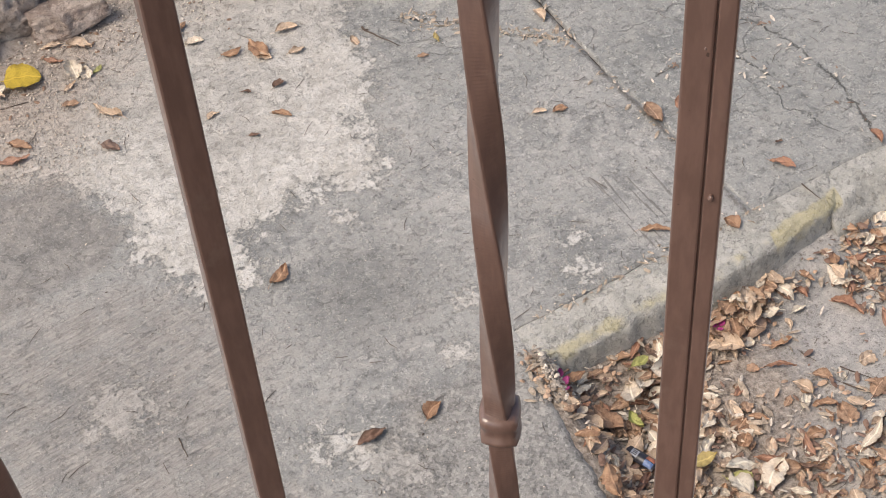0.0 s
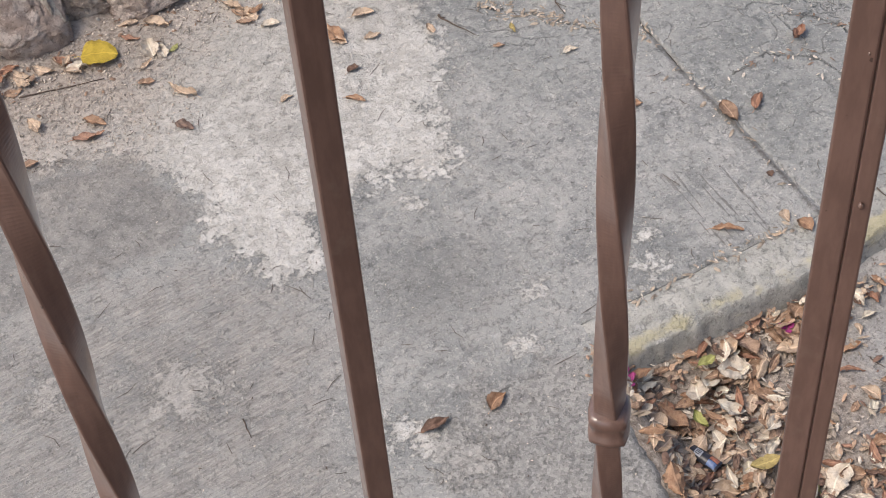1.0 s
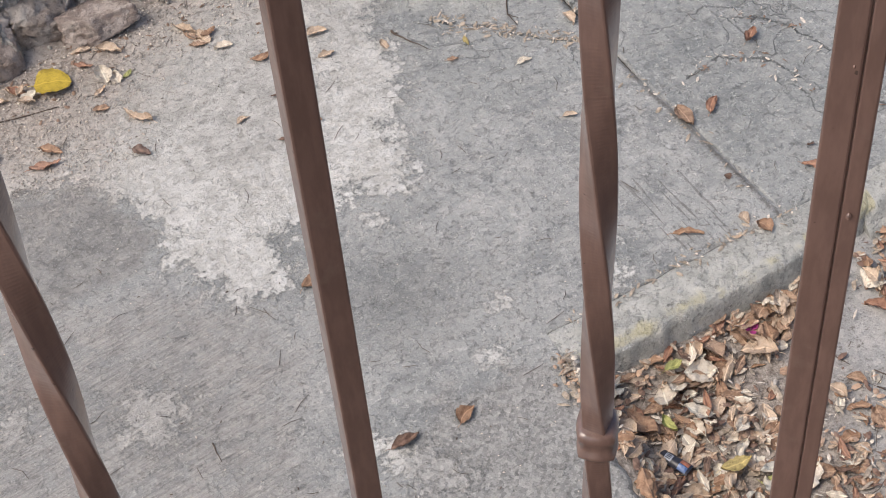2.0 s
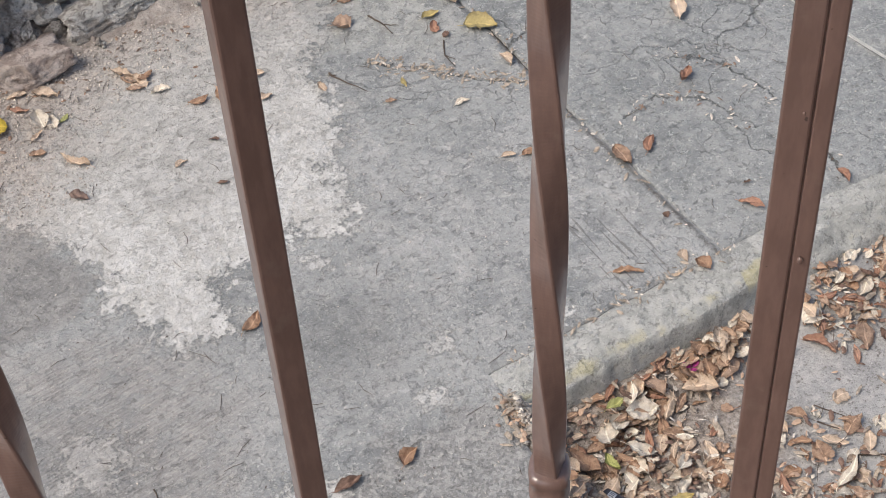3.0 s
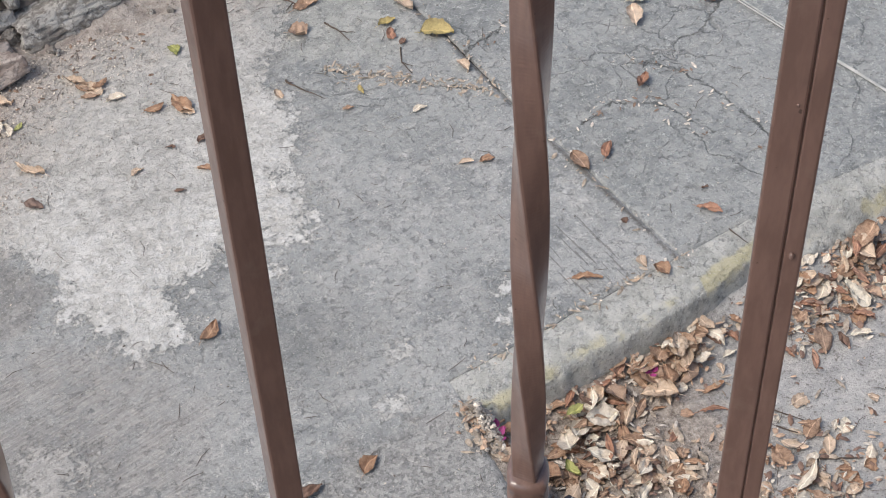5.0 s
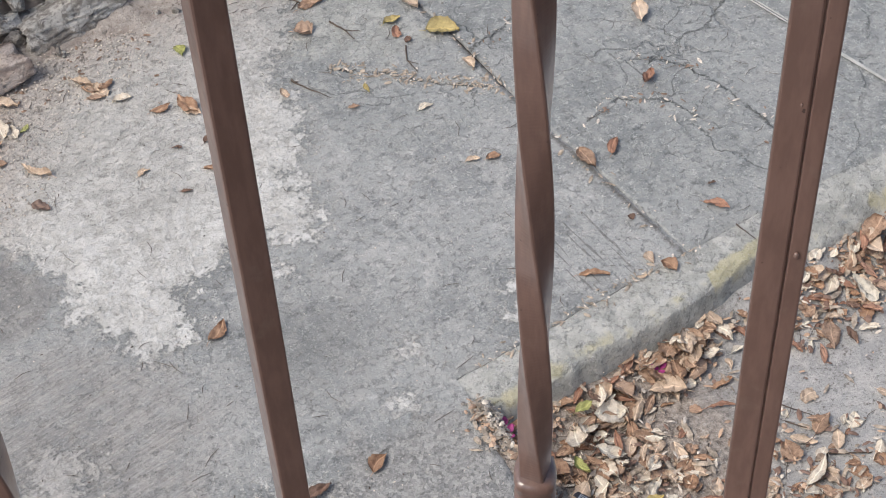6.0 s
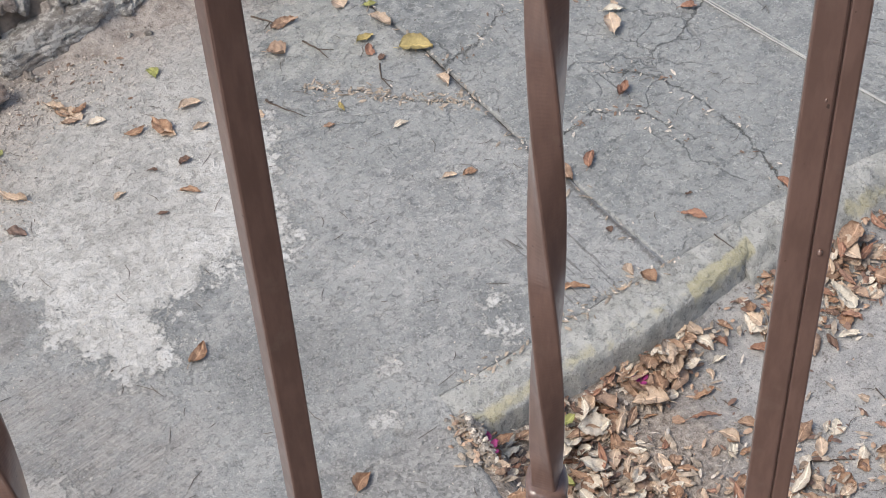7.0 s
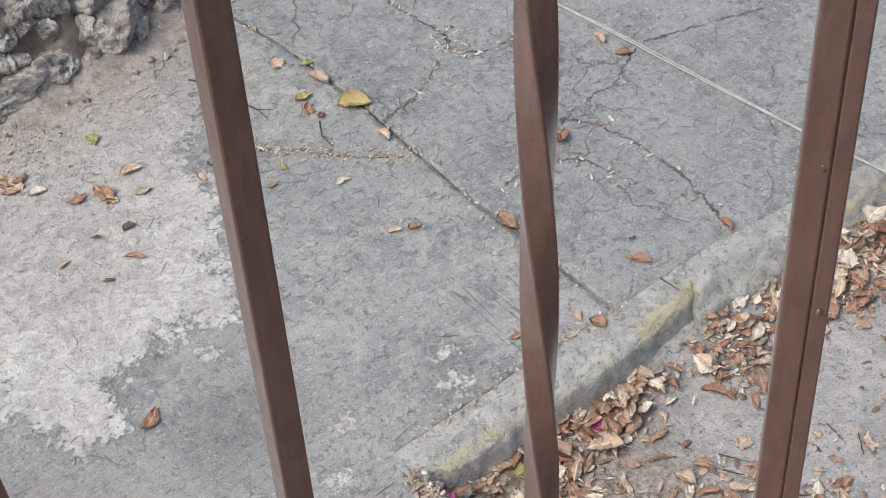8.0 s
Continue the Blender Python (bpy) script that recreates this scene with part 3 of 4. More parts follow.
def kerb(name, x0, x1, drop, label, rounded=False):
    def place(u, v):
        x = x0 + (x1 - x0) * u
        yi, yo = kerb_in(x) - 0.001, kerb_out(x)
        end = 0.004 * round_edge(min(u, 1 - u) * (x1 - x0), 0.012) / 0.012
        if rounded:  # the end is worn round
            yo += 0.15 * max(0.0, x - 1.6) + 0.050 * (1 - math.sqrt(max(0.0, 1 - max(0.0, (x - x1 + 0.06) / 0.06) ** 2)))
        if not rounded:  # broken down to a slope
            k = min(1.0, v / 0.85)
            y = yi + (yo - 0.015 - yi) * k
            z = -drop - 0.10 * k ** 2.2 - 0.06 * max(0.0, v - 0.85) / 0.15 + 0.012 * k * noise.noise((x * 16, v * 6, 11))
        elif v < 0.45:  # tread
            k = v / 0.45
            y = yi + (yo + 0.040 - yi) * k
            z = -drop * k * k + round_edge(k * 0.1, 0.005)
        elif v < 0.75:  # rolled nose
            a = (v - 0.45) / 0.30 * math.pi * 0.38
            y, z = yo + 0.040 - 0.040 * math.sin(a), -drop - 0.030 * (1 - math.cos(a))
        else:
            k = (v - 0.75) / 0.25
            z0 = -drop - 0.030 * (1 - math.cos(math.pi * 0.38))
            y, z = yo + 0.040 * (1 - math.sin(math.pi * 0.38)) - 0.030 * k, z0 + (LOW - 0.03 - z0) * k
        y += 0.004 * noise.noise((x * 22, v * 9, 3)) * (v > 0.3)
        return x, y, z + swell(x, y) + end + 0.002 * noise.noise((x * 30, v * 8, 7))
    bm = bmesh.new()
    sheet(bm, int((x1 - x0) * 110), 36, lambda u, v: place(u, 1 - v))
    for u in (0, 1):  # closed ends
        ring = [bm.verts.new(place(u, v / 36)) for v in range(37)] + [bm.verts.new((x0 + (x1 - x0) * u, kerb_in(x0 + (x1 - x0) * u) - 0.001, LOW - 0.03))]
        bm.faces.new(ring if u else ring[::-1])
    ob = tagged(part(name, bm, CONCRETE, smooth=True), label, "kerb", kind="structure")
    marks(ob.data, "kerb")


kerb("kerb_1", 0.938, 1.902, 0.012, "low rounded concrete kerb stained with yellow moss", True)
kerb("kerb_2", 1.855, 5.0, 0.005, "broken sloping concrete kerb with lichen patches")


def low_z(x, y):
    """Level of the lower ground: dirt heaped against kerb and slab."""
    k = max(0.0, kerb_out(max(0.94, min(3.2, x))) - y)
    side = 0.128 * math.exp(-(max(0.0, x - 0.95) / 0.075) ** 2) if x > 0.90 else 0.0
    return LOW + max(side, 0.050 * math.exp(-(k / 0.075) ** 2)) + 0.008 * noise.noise((x * 3, y * 3, 0)) + 0.003 * noise.noise((x * 17, y * 17, 0))


def lower_ground():
    """One sheet to the horizon; fine where the litter lies."""
    xs = [-400, -60, -12, -4, 0.3] + [0.86 + 0.02 * i for i in range(110)] + [3.4, 5, 12, 60, 400]
    ys = [-400, -60, -12, -3, 0.3] + [0.9 + 0.02 * i for i in range(70)] + [2.6, 4, 12, 60, 400]
    bm = bmesh.new()
    fine = lambda x, y: 0.86 < x < 3.1 and 0.9 < y < 2.3
    g = [[bm.verts.new((x, y, low_z(x, y) if fine(x, y) else LOW)) for y in ys] for x in xs]
    for i in range(len(xs) - 1):
        for j in range(len(ys) - 1):
            bm.faces.new((g[i][j], g[i + 1][j], g[i + 1][j + 1], g[i][j + 1]))
    ob = tagged(part("ground", bm, LOWMAT, smooth=True), "dusty grey-brown cement ground below the kerb", "ground", kind="structure")
    dust = [0.72 - 2.0 * max(0, v.co.x - 1.36) - 0.6 * max(0, kerb_out(max(0.94, min(3, v.co.x))) - v.co.y - 0.30) for v in ob.data.vertices]
    ob.data.attributes.new("dust", "FLOAT", "POINT").data.foreach_set("value", np.array(dust, np.float32))


lower_ground()

# ---- unseen light blockers and balcony floor, behind, above and below the camera ----


def setting(name, boxes, material, label, category):
    bm = bmesh.new()
    for b in boxes:
        box(bm, *b)
    tagged(part(name, bm, material), label, category, kind="structure")


BALCONY = 1.74
# floor is assumed under the railing; dark tone limits bounce onto the bars
setting("balcony_floor", [(-1.7, 2.1, -1.6, 0.06, BALCONY - 0.16, BALCONY)], TILE, "unseen plain balcony floor carrying the railing, dark to cut reflections", "floor")
# slab and wall are assumed, added only to darken the bars' camera side
setting("ceiling_blocker", [(-0.8, 1.6, -1.6, -0.06, 4.40, 4.52)], PLASTER, "unseen slab added overhead to keep sky light off the bar fronts", "ceiling")
setting("wall_blocker", [(-0.8, 1.6, -1.8, -1.604, LOW - 0.02, 4.52)], PLASTER, "unseen wall added behind the camera to shade the bar fronts", "wall")

# ---- railing of square and twisted bars ----
BAR = 0.0127
TOP = 3.62


def plain_bar(x, parent):
    bm = bmesh.new()
    box(bm, x, x + BAR, 0, BAR, BALCONY + 0.06, TOP, 0.0011)
    ob = part("baluster", bm, PAINT, parent, "plain square brown-painted steel bar")
    return ob


def twisted_bar(x, parent, z_ref, phi_ref, turn_per_m):
    """Square bar twisted about its own axis, so that it stands at phi_ref at z_ref."""
    bm = bmesh.new()
    half, b = BAR / 2, 0.0012
    prof = [(-half + b, -half), (half - b, -half), (half - b * 0.3, -half + b * 0.3), (half, -half + b), (half, half - b), (half - b * 0.3, half - b * 0.3), (half - b, half), (-half + b, half), (-half + b * 0.3, half - b * 0.3), (-half, half - b), (-half, -half + b), (-half + b * 0.3, -half + b * 0.3)]
    n, rings = 900, []
    z0 = BALCONY + 0.06
    for i in range(n + 1):
        z = z0 + (TOP - z0) * i / n
        phi = phi_ref - (z - z_ref) * turn_per_m
        c, s = math.cos(phi), math.sin(phi)
        wob = 0.0004 * noise.noise((x * 9, 0, z * 16))
        rings.append([bm.verts.new((x + half + wob + c * px - s * py, half + wob + s * px + c * py, z)) for px, py in prof])
    k = len(prof)
    for r0, r1 in zip(rings, rings[1:]):
        for i in range(k):
            bm.faces.new((r0[i], r0[(i + 1) % k], r1[(i + 1) % k], r1[i]))
    bm.faces.new(rings[0][::-1]), bm.faces.new(rings[-1])
    return part("twisted_baluster", bm, PAINT, parent, "twisted square brown-painted steel bar")


def collar(x, z, parent, turn):
    """Cast ring round a bar: a waisted band between two lips."""
    bm = bmesh.new()
    rings = []
    for dz, r in ((-0.0150, 0.0070), (-0.0146, 0.0084), (-0.0115, 0.0092), (-0.0085, 0.0089), (-0.0070, 0.0079), (0.0015, 0.0080), (0.0045, 0.0088), (0.0085, 0.0093), (0.0120, 0.0090), (0.0140, 0.0080), (0.0146, 0.0068)):
        ring = []
        for i in range(24):
            a = i * math.tau / 24 + turn
            r1 = r * 1.16
            sq = 1.0 / max(abs(math.cos(i * math.tau / 24)), abs(math.sin(i * math.tau / 24))) ** 0.55
            ring.append(bm.verts.new((x + r1 * sq * math.cos(a), BAR / 2 + r1 * sq * math.sin(a), z + 0.72 * dz + 0.0012 * math.sin(a + 0.3))))
        rings.append(ring)
    for r0, r1 in zip(rings, rings[1:]):
        for i in range(24):
            bm.faces.new((r0[i], r0[(i + 1) % 24], r1[(i + 1) % 24], r1[i]))
    bm.faces.new(rings[0][::-1]), bm.faces.new(rings[-1])
    part("collar", bm, PAINT, parent, "cast collar round the twisted bar", True)


def build_railing():
    rail = tagged(new("railing"), "brown-painted steel railing of plain and twisted bars", "railing")
    rail.location = (0, 0, BALCONY)
    bpy.context.view_layer.update()
    inv = Matrix.Translation((0, 0, -BALCONY))
    made = []
    for name, z0, z1 in (("bottom_rail", BALCONY, BALCONY + 0.065), ("top_rail", TOP - 0.005, TOP + 0.03)):
        bm = bmesh.new()
        box(bm, -1.6, 2.0, -0.009, BAR + 0.009, z0, z1, 0.002)
        made.append(part(name, bm, PAINT, rail))
    made.append(plain_bar(0.0, rail))
    turn = (math.pi / 2) / 0.130
    t2 = twisted_bar(0.1233, rail, 2.822, radians(63.1), turn)
    t0 = twisted_bar(-0.1176, rail, 2.820, radians(3.3), (math.pi / 2) / 0.112)
    made += [t2, t0]
    for ob in made:
        ob.matrix_parent_inverse = inv
    collar(0.1233 + BAR / 2, 2.5815, t2, radians(-30))


def build_stile():
    """The upright beside the railing: a square bar with a narrower strip welded along it."""
    th = math.atan2(-0.60, 0.80)
    stile = tagged(new("gate_stile"), "upright brown-painted steel gate stile with a welded strip", "gate")
    stile.location = (0.149, -0.1187, BALCONY)
    inv = Matrix.Translation((-0.149, 0.1187, -BALCONY))
    at = (0.149, -0.1187, 0)
    bits = []
    bm = bmesh.new()
    box(bm, 0.0, 0.0101, 0.0, 0.006, BALCONY, 4.0, 0.0009, th, at)
    bits.append(part("main_bar", bm, PAINT, stile))
    bm = bmesh.new()
    box(bm, 0.0104, 0.0168, 0.0006, 0.006, BALCONY, 4.0, 0.0008, th, at)
    bits.append(part("cover_strip", bm, PAINT, stile, "narrow welded strip"))
    bm = bmesh.new()
    box(bm, 0.0096, 0.0110, 0.0014, 0.005, BALCONY, 4.0, 0.0, th, at)
    bits.append(part("filler", bm, PAINT, stile))
    for z, r, along_u in ((2.862, 0.0011, 0.0132), (3.02, 0.0006, 0.004), (2.93, 0.0005, 0.0075)):
        bm = bmesh.new()
        for v in bmesh.ops.create_icosphere(bm, subdivisions=2, radius=r)["verts"]:
            v.co.z *= 1.5
            v.co += Vector((0.149 + along_u * math.cos(th), -0.1187 + along_u * math.sin(th), z))
        bits.append(part("weld_bead", bm, PAINT, stile, smooth=True))
    for ob in bits:
        ob.matrix_parent_inverse = inv


build_railing()
build_stile()

# ---- rubble stone wall at the back ----


def wall_line(x):
    return 3.535 + 0.20 * x + (0.03 * math.sin(x * 5))


def stone_mesh(seed, blocky=0.8, cut_count=13):
    """A rough block of limestone, unit size."""
    bm = bmesh.new()
    bmesh.ops.create_icosphere(bm, subdivisions=5, radius=0.5)
    off = Vector((seed * 7.3, seed * 3.1, seed * 1.7))
    crng = random.Random(seed)
    cuts = [(Vector((crng.gauss(0, 1), crng.gauss(0, 1), crng.gauss(0, 1))).normalized(), crng.uniform(0.27, 0.44)) for _ in range(cut_count)]
    for v in bm.verts:
        d = v.co.normalized()
        v.co = d * (0.5 / max(abs(d.x), abs(d.y), abs(d.z)) ** blocky) * (0.95 + noise.noise(d * 1.3 + off) * 0.24)
        for n, c in cuts:
            over = v.co.dot(n) - c
            if over > 0:
                v.co -= n * over * 0.88
        p = v.co * 2.0 + off
        pits = max(0.0, noise.noise(p * 5.5) - 0.18) * 0.11
        crags = noise.turbulence(p * 3.3, 6, True, amplitude_scale=0.66, frequency_scale=2.1)
        v.co -= d * (crags * 0.060 + pits - 0.040 + 0.012 * noise.noise(p * 11.0))
    me = bpy.data.meshes.new("stone")
    bm.to_mesh(me)
    bm.free()
    me.materials.append(ROCK)
    me.polygons.foreach_set("use_smooth", [True] * len(me.polygons))
    return me


def build_stone_wall():
    bm = bmesh.new()
    def face(u, v):
        x = -1.3 + 2.75 * u
        z = -0.1 + 1.0 * v
        return x, wall_line(x) + 0.085 + 0.50 * z + 0.05 * noise.noise((x * 5, z * 5, 0)) + 0.03 * noise.noise((x * 15, z * 15, 3)) + (0.5 * max(0, x - 1.2)), z
    sheet(bm, 110, 44, face)
    bmesh.ops.solidify(bm, geom=bm.faces[:], thickness=-0.35)
    wall = tagged(part("wall_stone", bm, MORTAR, smooth=True), "rubble limestone wall with dark earthy joints", "wall", kind="structure")
    shapes = [stone_mesh(s) for s in range(9)]
    rng = random.Random(11)
    def stone(x, z, sx, sy, sz, out, k, red=False):
        ob = new("stone", shapes[k % len(shapes)])
        ob.parent = wall
        ob.matrix_basis = Matrix.LocRotScale((x, wall_line(x) + 0.09 + 0.075 * max(0.0, min(1.0, (x - 0.1) * 5)) - out + 0.50 * z + 0.5 * max(0, x - 1.2), z), Euler((rng.uniform(-.75, .05), rng.uniform(-.4, .4), rng.uniform(-.6, .6))), (sx, sy, sz))
    x = -1.25
    for row in range(6):
        z = 0.04 + row * 0.15
        x = -1.25 + rng.uniform(0, 0.1)
        while x < 1.30 - 0.02 * row:
            w = rng.uniform(0.08, 0.24)
            if row > 0 or not 0.32 < x + w / 2 < 0.76:
                stone(x + w / 2, z + rng.uniform(-0.02, 0.03), w * 1.25, 0.27, rng.uniform(0.17, 0.26), rng.uniform(0.0, 0.035), rng.randrange(9))
            x += w * 0.93
    for bx, bz, sx, sz, k in ((-0.16, 0.07, 0.40, 0.26, 3), (-0.50, 0.06, 0.30, 0.22, 6)):
        ob = new("stone", stone_mesh(k + 20))
        ob.data.materials[0] = ROCK_RED
        ob.parent = wall
        ob.matrix_basis = Matrix.LocRotScale((bx, wall_line(bx) + 0.06, bz), Euler((-0.4, 0.1, 0.1)), (sx, 0.24, sz))
    # broad pale block with a flat ledge, a smaller one beside it, and a brown block at the foot
    for seed, px, py, pz, size, turn, mat in ((41, 0.53, 3.745, 0.035, (0.36, 0.20, 0.13), (-0.05, 0.02, 0.20), ROCK), (44, 0.745, 3.80, 0.03, (0.15, 0.16, 0.13), (-0.3, 0.1, 0.4), ROCK), (46, 0.215, 3.585, 0.005, (0.23, 0.17, 0.125), (-0.25, 0.05, 0.15), ROCK_RED)):
        ob = new("stone", stone_mesh(seed, 1.0, 3))
        ob.data.materials[0] = mat
        ob.parent = wall
        ob.matrix_basis = Matrix.LocRotScale((px, py, pz), Euler(turn), size)
    bm = bmesh.new()
    def fillet(u, v):
        x = -0.9 + 2.35 * u
        rise = 0.14 * v ** 1.5 * (0.6 + 0.5 * noise.noise((x * 2.3, 0, 4)) + 0.35 * max(0.0, min(1.0, (x - 0.75) * 3)))
        y = wall_line(x) - 0.10 + 0.28 * v + 0.5 * max(0, x - 1.2) + 0.02 * noise.noise((x * 7, v * 2, 9))
        return x, y, -0.008 + swell(x, y) + rise + 0.012 * v * noise.noise((x * 19, v * 5, 2)) + 0.005 * noise.noise((x * 55, v * 12, 6))
    sheet(bm, 230, 30, fillet)
    part("mortar_fillet", bm, SANDY, wall, "crumbling sandy mortar ramp along the foot", True)
    # broken small stones and rubble along the foot
    for i in range(240):  # chinking stones pressed into the joints
        x, z = rng.uniform(-0.9, 1.28), rng.uniform(0.0, 0.42)
        s = rng.uniform(0.035, 0.105)
        ob = new("stone", shapes[rng.randrange(9)])
        ob.parent = wall
        ob.matrix_basis = Matrix.LocRotScale((x, wall_line(x) + 0.060 + 0.50 * z + 0.5 * max(0, x - 1.2), z), Euler((rng.uniform(0, 3), rng.uniform(0, 3), rng.uniform(0, 3))), (s * 1.3, s, s * 0.8))
    for i in range(26):
        x = rng.uniform(-0.6, 1.30)
        s = rng.uniform(0.012, 0.034)
        ob = new("stone", shapes[rng.randrange(9)])
        ob.parent = wall
        ob.matrix_basis = Matrix.LocRotScale((x, wall_line(x) - rng.uniform(-0.01, 0.06), s * 0.25), Euler((rng.uniform(0, 3), rng.uniform(0, 3), rng.uniform(0, 3))), (s, s * 0.8, s * 0.6))


build_stone_wall()

# ---- cable across the yard ----


def build_cable():
    cable = tagged(new("cable"), "pair of thin white cables lying across the concrete", "cable")
    for k, shift in enumerate((0.0, 0.0065)):
        pts = []
        for i in range(60):
            u = i / 59
            y = 4.3 - 2.62 * u
            x = 1.86 + 0.335 * (4.3 - y) + 0.03 * math.sin(u * 5 + 0.4) + shift * (1 + 0.5 * math.sin(u * 14))
            z = 0.004 + swell(x, y)
            if y < kerb_out(x) + 0.02:
                z = max(low_z(x, y) + 0.004, 0.004 - 0.35 * (kerb_out(x) + 0.02 - y))
            pts.append((x, y, z))
        bm = bmesh.new()
        tube(bm, pts, [0.0027] * len(pts), 8)
        part("cable_strand", bm, CABLE, cable, smooth=True)


build_cable()

# ---- fallen leaves ----
SHAPES = {}


def leaf_mesh(kind, wide, variant):
    """Leaf blade one unit long on x, with a folded midrib, curled rim and wavy edge."""
    key = (kind, round(wide * 20), variant)
    if key in SHAPES:
        return SHAPES[key]
    rng = random.Random(repr(key))
    bm = bmesh.new()
    lay = bm.verts.layers.float_vector.new("leaf_uv")
    nu, nv = 14, 8
    curl, fold, bend = rng.uniform(-0.25, 0.5), rng.uniform(0.0, 0.55), rng.uniform(-0.14, 0.16)
    tip, off = rng.uniform(0.8, 1.6), rng.uniform(0, 50)
    ragged = rng.uniform(0.03, 0.14)
    whole = 0.66 if variant in (3, 7) and kind not in ("golden", "yellow", "green") else 1.0  # some have lost their tip
    lean = rng.uniform(-0.6, 0.6)
    blunt = 0.45 if kind == "golden" else 1.0
    flat = 0.35 if kind == "golden" else 1.0
    grid = []
    for i in range(nu + 1):
        u = i / nu * whole
        half = 0.5 * wide * (math.sin(math.pi * u ** (0.75 if variant % 2 else 0.95)) ** (blunt * (0.75 if u < 0.5 else 0.62 + 0.25 * tip))) + 0.004
        row = []
        for j in range(nv + 1):
            s = j / nv * 2 - 1
            h = half * (1 + ragged * (noise.noise((u * 9 + off, s * 2, 0)) * 2.4 + noise.noise((u * 23 + off, s * 5, 4)) * 1.6))
            y = s * h
            side_curl = curl * (1 + lean * s)
            crumple = 0.11 * noise.noise((u * 3.4 + off, s * 1.7, 3)) + 0.075 * noise.noise((u * 7 + off, s * 2.6, 8)) + 0.04 * noise.noise((u * 15, s * 5 + off, 3))
            z = flat * (abs(y) * fold + side_curl * (s * s) * wide * 0.40 + curl * 0.6 * (u - 0.5) ** 2 + crumple)
            torn = 0.09 * noise.noise((s * 3.1, off, 7)) * max(0.0, i - nu + 3) / 3 if whole < 1 else 0.0
            vert = bm.verts.new((u - 0.5 + torn, y + bend * math.sin(u * math.pi), z))
            vert[lay] = (u, y, abs(s))
            row.append(vert)
        grid.append(row)
    for i in range(nu):
        for j in range(nv):
            bm.faces.new((grid[i][j], grid[i + 1][j], grid[i + 1][j + 1], grid[i][j + 1]))
    low = min(v.co.z for v in bm.verts)
    for v in bm.verts:
        v.co.z -= low
    me = bpy.data.meshes.new("fallen_leaf")
    bm.to_mesh(me)
    bm2 = bmesh.new()
    z0 = max(0.01, -low * 0.5)
    tube(bm2, [(-0.49, 0, z0), (-0.58, 0.012 * (variant % 5), z0 + 0.01), (-0.68, 0.03 * (variant % 5 - 1), max(0.008, z0 * 0.3))], [0.011, 0.009, 0.007], 5)
    st = bpy.data.meshes.new("stalk")
    bm2.to_mesh(st)
    for b in (bm, bm2):
        b.free()
    for m in (me, st):
        m.materials.append(LEAF_MATS[kind])
        m.polygons.foreach_set("use_smooth", [True] * len(m.polygons))
    SHAPES[key] = me, st
    return me, st


LEAF_LABELS = {
    "rust": "dry rust-brown crumpled leaf", "golden": "broad golden-yellow fallen leaf",
    "tan": "dry tan fallen leaf, slightly curled", "brown": "dry brown fallen leaf, curled at the rim", "dark": "shrivelled dark brown fallen leaf",
    "red": "narrow dry reddish-brown fallen leaf", "yellow": "freshly fallen bright yellow leaf", "green": "fallen yellow-green leaf",
    "cream": "bleached cream-coloured dry leaf", "pale": "broad pale green fallen leaf"}
leaf_rng = random.Random(5)


def leaf(kind, x, y, z, turn, length, wide, lift=0.0, tilt=4, where="on the concrete"):
    blade, stalk = leaf_mesh(kind, wide * (1.0 if z else 1.15), leaf_rng.randrange(9))
    ob = new("fallen_leaf", blade)
    if z:  # the dirt rises towards the kerb
        up = low_z(x, y) - LOW
        x, y = max(x - 0.47 * up, 0.968), y - 0.70 * up
    base = swell(x, y) if z == 0 else low_z(x, y) + 0.002
    flip = 180 if leaf_rng.random() < 0.35 and tilt > 4 else 0
    m = pose(x, y, base + 0.0015 + lift, leaf_rng.uniform(-tilt, tilt) + flip, leaf_rng.uniform(-tilt, tilt), turn)
    if flip:
        m = Matrix.Translation((0, 0, 0.15 * length)) @ m
    ob.matrix_basis = m @ Matrix.Diagonal((length, length, length, 1))
    tagged(ob, LEAF_LABELS[kind] + (" on the concrete" if z == 0 else " among the litter"), "leaf", "fallen leaves")
    st = new("stalk", stalk)
    st.parent = ob
    return ob


leaf("tan", 0.795, 3.250, 0, 0, 0.069, 0.42)
leaf("rust", 0.700, 3.205, 0, -68, 0.095, 0.42)
leaf("rust", 0.621, 3.229, 0, 5, 0.063, 0.42)
leaf("dark", 0.708, 3.053, 0, 33, 0.059, 0.42)
leaf("dark", 0.614, 3.053, 0, -27, 0.041, 0.25)
leaf("tan", 0.794, 3.154, 0, 2, 0.050, 0.42)
leaf("tan", 0.959, 3.107, 0, -74, 0.054, 0.36)
leaf("tan", 0.484, 3.391, 0, -43, 0.073, 0.42)
leaf("cream", 0.537, 3.319, 0, -5, 0.058, 0.42)
leaf("tan", 0.500, 3.382, 0, 8, 0.075, 0.36, lift=0.006, tilt=10)
leaf("brown", 0.462, 3.410, 0, -70, 0.062, 0.36, lift=0.004, tilt=14)
leaf("rust", 0.515, 3.400, 0, 30, 0.060, 0.42, lift=0.008, tilt=16)
leaf("brown", 0.475, 3.365, 0, -20, 0.055, 0.32)
leaf("green", 0.754, 3.442, 0, -89, 0.051, 0.60)
leaf("tan", 1.365, 3.448, 0, -69, 0.066, 0.60)
leaf("green", 1.446, 3.413, 0, -13, 0.046, 0.42)
leaf("tan", 1.438, 3.321, 0, -67, 0.082, 0.42)
leaf("yellow", 1.363, 3.271, 0, 5, 0.058, 0.50)
leaf("red", 1.359, 3.206, 0, -92, 0.066, 0.35)
